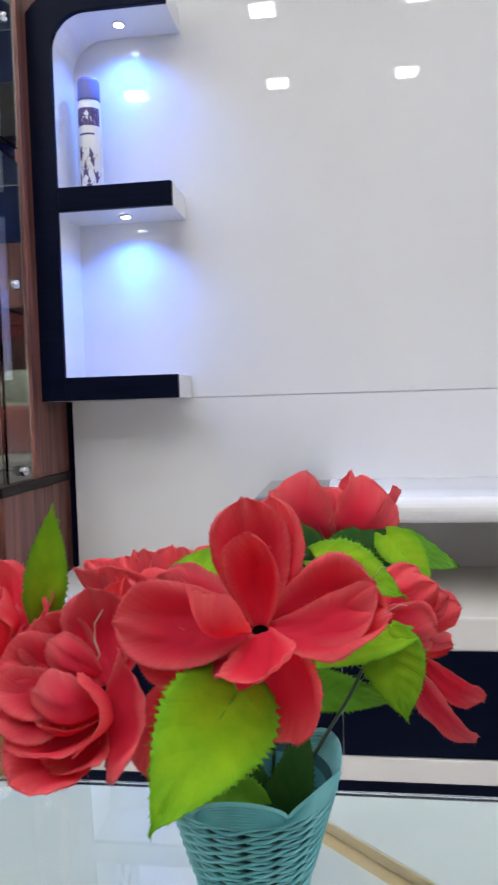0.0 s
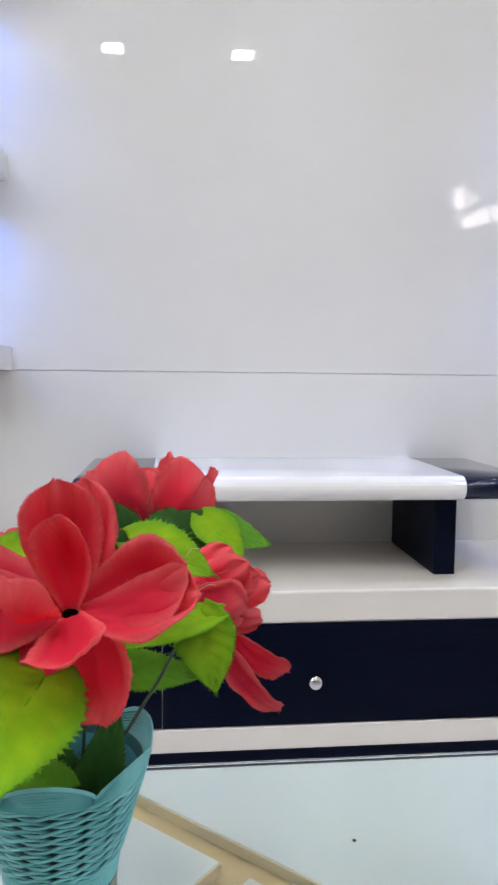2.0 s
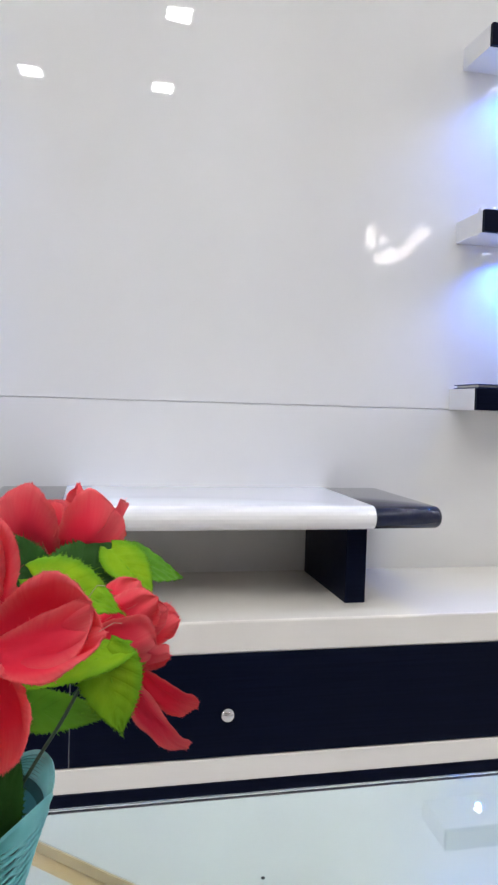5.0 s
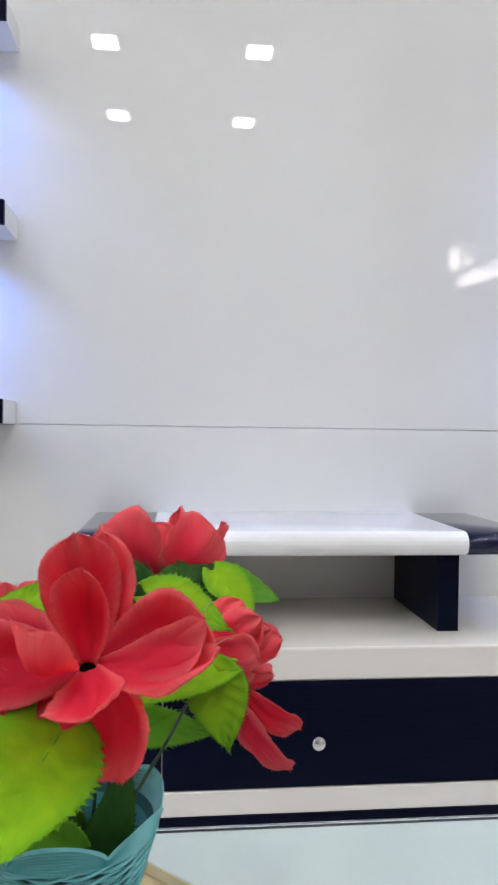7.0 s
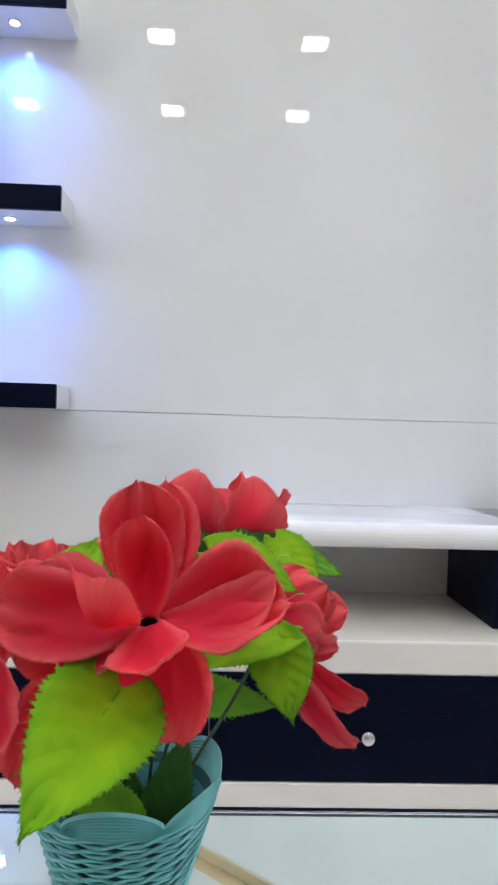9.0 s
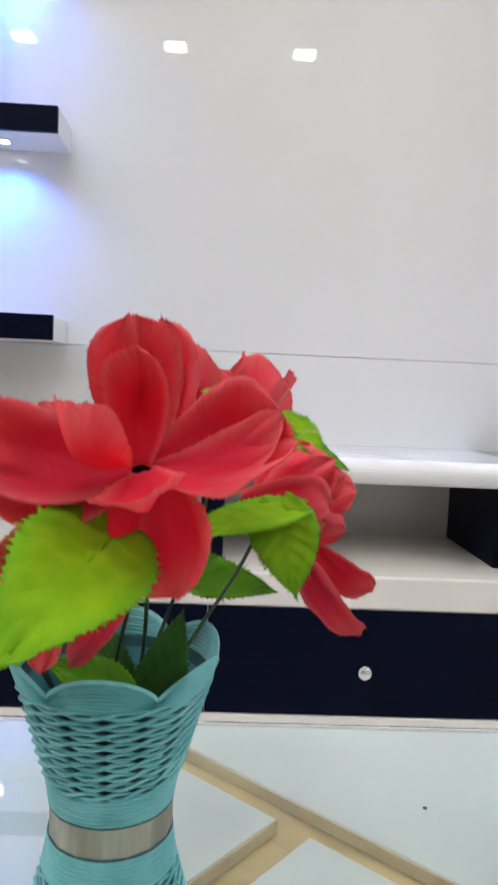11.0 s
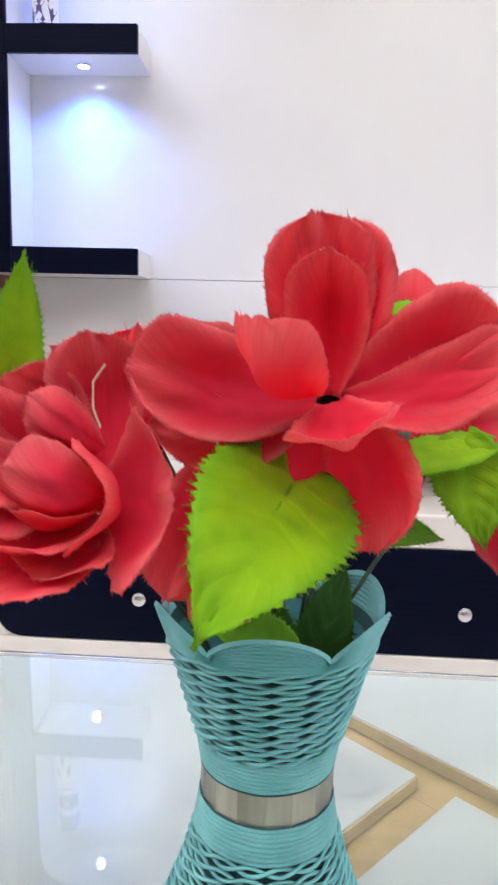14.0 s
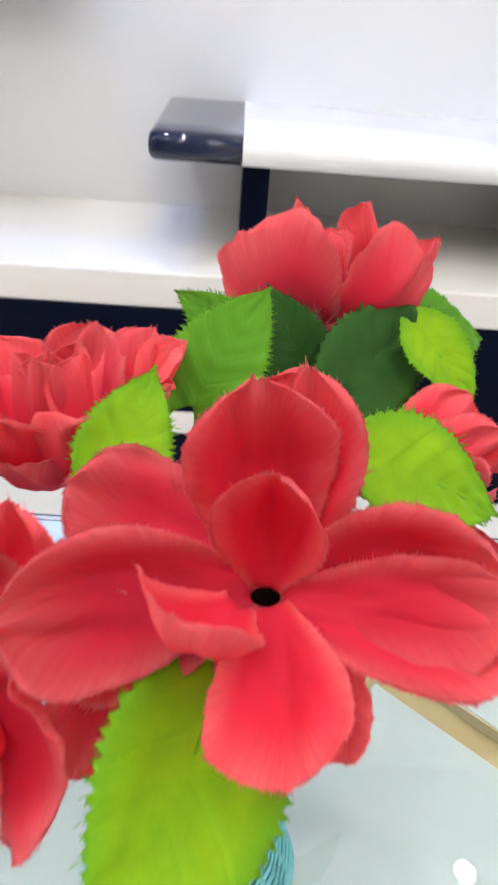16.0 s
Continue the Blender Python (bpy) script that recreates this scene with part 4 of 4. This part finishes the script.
stem(f2, [FOOT, NECK + V3((-0.028, -0.010, 0.045)), (-0.058, -1.312, 0.622), (-0.063, -1.340, 0.646), C2])
# loose thread on the rose
part("loose_thread", tube([V3(p) - HOME[f2.name] for p in ((-0.0635, -1.3505, 0.6990), (-0.0665, -1.3525, 0.6940), (-0.0662, -1.3540, 0.6870), (-0.0640, -1.3550, 0.6820), (-0.0655, -1.3560, 0.6785), (-0.0668, -1.3565, 0.6760))], 0.0004, 5), BEIGELIP, f2, "pale glue thread", True)

# upright flower behind the rose
C3 = (-0.063, -1.268, 0.662)
f3 = bloom(*C3, "red cloth flower with narrow upright petals")
ring(f3, C3, (-0.05, 0.10, 1), (0, 1, 0), 9, 0.043, 0.040, 0.032, 0, 0.40, 0.12, 0.14, 0.05, 31)
ring(f3, C3, (-0.05, 0.10, 1), (0, 1, 0), 5, 0.042, 0.012, 0.020, 30, 0.50, 0.10, 0.08, 0.05, 32)
ring(f3, C3, (-0.05, 0.10, 1), (0, 1, 0), 5, 0.020, 0.034, 0.030, 15, 0.30, 0.14, 0.10, 0.05, 33)
stem(f3, [FOOT, NECK + V3((-0.012, 0.0, 0.03)), (-0.045, -1.276, 0.63), C3])
leaf(f3, (-0.042, -1.308, 0.686), (-0.032, -1.280, 0.710), 0.026, (0.2, -0.7, 0.7), LIME, seed=3)

# rose turned to the wall
C4 = (0.024, -1.206, 0.694)
N4 = V3((0.05, 0.50, 0.85))
f4 = bloom(*C4, "red cloth rose seen from behind, ruffled petals")
petal(f4, C4, (-0.0125, -1.2120, 0.7225), 0.060, (0.35, 0.80, 0.48), 0.26, 0.12, -0.02, 0.06, 41)
petal(f4, C4, (0.0650, -1.2080, 0.7140), 0.060, (-0.35, 0.80, 0.48), 0.26, 0.12, -0.02, 0.06, 42)
petal(f4, C4, (0.0050, -1.1920, 0.7350), 0.042, (0.25, 0.30, 0.90), 0.26, 0.12, -0.02, 0.05, 43)
petal(f4, C4, (0.0430, -1.1870, 0.7340), 0.042, (-0.25, 0.30, 0.90), 0.26, 0.12, -0.02, 0.05, 44)
petal(f4, C4, (0.0690, -1.1900, 0.7220), 0.038, (-0.60, 0.20, 0.80), 0.26, 0.12, 0.0, 0.06, 45)
ring(f4, C4, N4, (1, 0, 0), 5, 0.031, 0.014, 0.030, 10, 0.45, 0.12, 0.02, 0.06, 47)
stem(f4, [FOOT, NECK + V3((0.010, 0.015, 0.03)), (0.018, -1.240, 0.65), C4])
leaf(f4, (0.027, -1.240, 0.684), (0.065, -1.201, 0.702), 0.038, (0.1, -0.85, 0.5), DARKLEAF, seed=4, label="dark green cloth leaf")
leaf(f4, (0.018, -1.232, 0.684), (0.002, -1.220, 0.714), 0.026, (0.1, -0.9, 0.4), DARKLEAF, seed=5, label="dark green cloth leaf")
leaf(f4, (0.056, -1.220, 0.704), (0.078, -1.238, 0.680), 0.026, (0.35, -0.75, 0.55), LIME, seed=6)
leaf(f4, (0.058, -1.192, 0.692), (0.104, -1.160, 0.673), 0.033, (0.0, -0.6, 0.8), GREEN, seed=7, label="mid green cloth leaf")
leaf(f4, (-0.022, -1.262, 0.688), (0.001, -1.238, 0.720), 0.032, (-0.3, -0.85, 0.4), GREEN, seed=8, label="mid green cloth leaf")
leaf(f4, (-0.004, -1.236, 0.700), (-0.030, -1.225, 0.712), 0.018, (-0.2, -0.8, 0.5), GREEN, seed=18, label="mid green cloth leaf")

# lily turned east
C5 = (0.044, -1.262, 0.664)
f5 = bloom(*C5, "red cloth flower turned sideways with pointed petals")
petal(f5, (0.070, -1.257, 0.648), (0.1015, -1.256, 0.6265), 0.019, (-0.3, -0.9, -0.3), 0.22, -0.10, 0.04, 0.05, 51)
petal(f5, (0.064, -1.258, 0.648), (0.0968, -1.2567, 0.6044), 0.021, (-0.6, -0.7, -0.3), 0.22, -0.08, 0.04, 0.05, 52)
petal(f5, C5, (0.0690, -1.2555, 0.6950), 0.025, (0.45, 0.85, 0.0), 0.14, 0.05, -0.02, 0.11, 53)
petal(f5, C5, (0.0775, -1.2690, 0.6885), 0.025, (0.35, 0.90, 0.1), 0.14, 0.06, -0.02, 0.11, 54)
petal(f5, C5, (0.0920, -1.2560, 0.6720), 0.027, (0.15, 0.90, 0.35), 0.14, 0.06, -0.03, 0.12, 55)
petal(f5, C5, (0.0860, -1.2606, 0.6530), 0.024, (0.10, 0.80, 0.60), 0.16, 0.06, -0.02, 0.11, 56)
petal(f5, C5, (0.0800, -1.2340, 0.6760), 0.034, (0.20, -0.80, 0.60), 0.20, 0.08, 0.04, 0.10, 57)
petal(f5, (0.036, -1.272, 0.668), (0.0780, -1.2700, 0.6620), 0.038, (0.10, 0.95, 0.30), 0.16, 0.06, -0.02, 0.07, 58)
petal(f5, C5, (0.0840, -1.2640, 0.6810), 0.022, (0.25, 0.90, 0.2), 0.14, 0.05, -0.02, 0.12, 59)
stem(f5, [FOOT, NECK + V3((0.022, 0.004, 0.035)), (0.019, -1.280, 0.611), (0.034, -1.270, 0.632), (0.044, -1.264, 0.652), C5])
leaf(f5, (0.052, -1.288, 0.671), (0.060, -1.300, 0.635), 0.030, (0.15, -0.95, 0.25), LIME, seed=9, fold=0.06)
leaf(f5, (0.060, -1.288, 0.669), (0.009, -1.304, 0.658), 0.018, (0.0, -0.65, 0.75), LIME, seed=10, fold=0.08)
leaf(f5, (0.004, -1.270, 0.636), (0.056, -1.250, 0.622), 0.021, (0.0, -0.80, 0.6), GREEN, seed=11, label="mid green cloth leaf")
leaf(f5, (0.0215, -1.322, 0.7130), (0.0575, -1.322, 0.6975), 0.030, (0.1, -0.55, 0.85), LIME, seed=12)

# flower leaning west
C6 = (-0.134, -1.300, 0.662)
f6 = bloom(*C6, "red cloth flower with pointed petals leaning outwards")
ring(f6, C6, (-0.2, -0.55, 0.8), (0, 0.6, 0.8), 6, 0.022, 0.040, 0.036, 12, 0.32, 0.14, 0.08, 0.10, 61)
ring(f6, C6, (-0.2, -0.55, 0.8), (0, 0.6, 0.8), 4, 0.030, 0.020, 0.026, 40, 0.45, 0.14, 0.04, 0.10, 62)
stem(f6, [FOOT, NECK + V3((-0.034, 0.0, 0.045)), (-0.085, -1.290, 0.63), C6])
leaf(f6, (-0.111, -1.302, 0.680), (-0.1055, -1.298, 0.7335), 0.020, (0.35, -0.9, 0.15), LIME, belly=-0.05, fold=0.16, seed=13)
leaf(f6, (-0.124, -1.330, 0.652), (-0.136, -1.350, 0.604), 0.013, (0.7, -0.6, 0.2), GREEN, belly=-0.1, seed=17, label="narrow mid green cloth leaf")

# drooping buds below the big leaf and leaves inside the vase
C7 = (-0.004, -1.316, 0.644)
f7 = bloom(*C7, "drooping red cloth bud with leaves standing in the vase")
petal(f7, C7, (-0.027, -1.320, 0.609), 0.013, (0.4, -0.9, 0.0), -0.35, -0.06, 0.0, 0.04, 71)
petal(f7, (-0.034, -1.326, 0.648), (-0.038, -1.330, 0.611), 0.014, (-0.2, -0.9, 0.1), -0.3, -0.06, 0.0, 0.04, 72)
stem(f7, [FOOT, NECK + V3((-0.002, -0.004, 0.03)), (-0.008, -1.296, 0.63), C7])
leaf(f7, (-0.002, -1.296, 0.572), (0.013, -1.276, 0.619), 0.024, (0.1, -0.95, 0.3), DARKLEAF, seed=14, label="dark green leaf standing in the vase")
leaf(f7, (-0.008, -1.303, 0.592), (-0.040, -1.306, 0.606), 0.020, (0.0, -0.75, 0.65), GREEN, seed=15, label="green leaf lying on the rim")
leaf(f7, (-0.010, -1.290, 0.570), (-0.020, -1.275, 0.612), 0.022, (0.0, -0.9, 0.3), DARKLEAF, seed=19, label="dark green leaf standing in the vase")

# ---- furniture behind the camera, seen in glass and gloss ----
SFO = (-2.0, -3.1, 0.0)
sofa = thing("sofa", *SFO, "cream leather sofa with plump back cushions", "sofa")
for x in (-2.55, -1.45):
    part("arm", box(x - 0.11, x + 0.11, -3.5, -2.7, 0.08, 0.66, 0.06, 3, SFO), CREAM, sofa, "", True)
part("seat", box(-2.43, -1.57, -3.4, -2.68, 0.1, 0.46, 0.05, 3, SFO), CREAM, sofa, "", True)
for x in (-2.22, -1.78):
    part("back_cushion", box(x - 0.21, x + 0.21, -3.52, -3.25, 0.47, 1.06, 0.08, 4, SFO), CREAM, sofa, "", True)
part("base", box(-2.5, -1.5, -3.45, -2.72, 0.0, 0.095, 0.01, 1, SFO), MATBLACK, sofa, "black sofa base")
for x in (-2.3, -1.75):
    bm = box(x - 0.19, x + 0.19, -3.235, -3.10, 0.47, 0.80, 0.06, 4)
    tagged(mesh_object("cushion", bm, REDCUSHION, None, True), "red cushion on the cream sofa", "cushion", "sofa cushions")

WO = (-2.4, -4.9, 0.0)
wardrobe = thing("wardrobe", *WO, "tall dark walnut wardrobe standing against the room's far side", "wardrobe")
part("carcass", box(-4.0, -0.9, -5.3, -4.72, 0.0, 2.35, 0.004, 1, WO), WALNUT, wardrobe)
for k in range(5):
    x0 = -3.98 + k * 0.614
    d = part("door", box(x0 + 0.003, x0 + 0.611, -4.7195, -4.698, 0.08, 2.32, 0.003, 1, WO), WALNUT if k % 2 else MATBLACK, wardrobe, "wardrobe door")
    part("handle", box(x0 + 0.55, x0 + 0.57, -4.6975, -4.675, 0.95, 1.25, 0.004, 1, WO), CHROME, d, "chrome bar handle")

HX, HY, HZ = 2.02, -3.0, 1.88
lamp_thing = thing("chandelier", HX, HY, CEIL, "chandelier with a cluster of lit glass flower globes", "chandelier")
O = (HX, HY, CEIL)
part("rod", tube([(0, 0, -0.72), (0, 0, -0.02)], 0.008, 8), CHROME, lamp_thing, "", True)
part("canopy", turned([(0.06, -0.03), (0.07, 0.0)], 24), CHROME, lamp_thing, "", True)
def lamp_flower(q, turn):
    """A blown glass flower: five lobes round a hollow heart, its mouth turned to the room."""
    bm = bmesh.new()
    rings = []
    for r, h in ((0.10, 0.25), (0.35, 0.05), (0.75, 0.10), (1.0, 0.35), (0.95, 0.5), (0.6, 0.42), (0.2, 0.5)):
        line = []
        for i in range(40):
            a = 2 * math.pi * i / 40
            lobe = 1.0 if r < 0.3 else 0.42 + 0.58 * abs(math.cos(2.5 * a + turn)) ** 0.7
            line.append(bm.verts.new((q * r * lobe * math.cos(a), q * h, q * r * lobe * math.sin(a))))
        rings.append(line)
    for a, b in zip(rings, rings[1:]):
        for i in range(40):
            bm.faces.new((a[i], a[(i + 1) % 40], b[(i + 1) % 40], b[i]))
    bm.faces.new(rings[0][::-1])
    bm.faces.new(rings[-1])
    return bm


for k, (dx, dy, dz, q) in enumerate(((-0.165, 0.02, 0.095, 0.062), (-0.175, 0.0, 0.02, 0.055), (-0.10, 0.03, 0.05, 0.045), (-0.125, 0.04, -0.09, 0.058), (-0.02, 0.0, -0.055, 0.078), (0.055, 0.05, -0.02, 0.062), (0.12, -0.03, 0.045, 0.05), (0.165, 0.02, 0.085, 0.062), (0.225, 0.0, 0.135, 0.042))):
    bm = lamp_flower(q * 0.86, k * 1.3)
    bmesh.ops.rotate(bm, verts=bm.verts, matrix=Matrix.Rotation(0.35 * math.sin(k * 2.1), 3, "X") @ Matrix.Rotation(0.35 * math.cos(k * 1.7), 3, "Z"))
    bmesh.ops.translate(bm, verts=bm.verts, vec=(dx, dy, dz + HZ - CEIL))
    part("globe", bm, GLOBE, lamp_thing, "glowing fluted glass flower", True)
    part("arm", tube([(0, 0.09, -0.70), (dx * 0.6, dy * 0.6 + 0.09, -0.66), (dx, dy + 0.5 * q, dz + HZ - CEIL + 0.3 * q)], 0.006, 6), CHROME, lamp_thing, "", True)
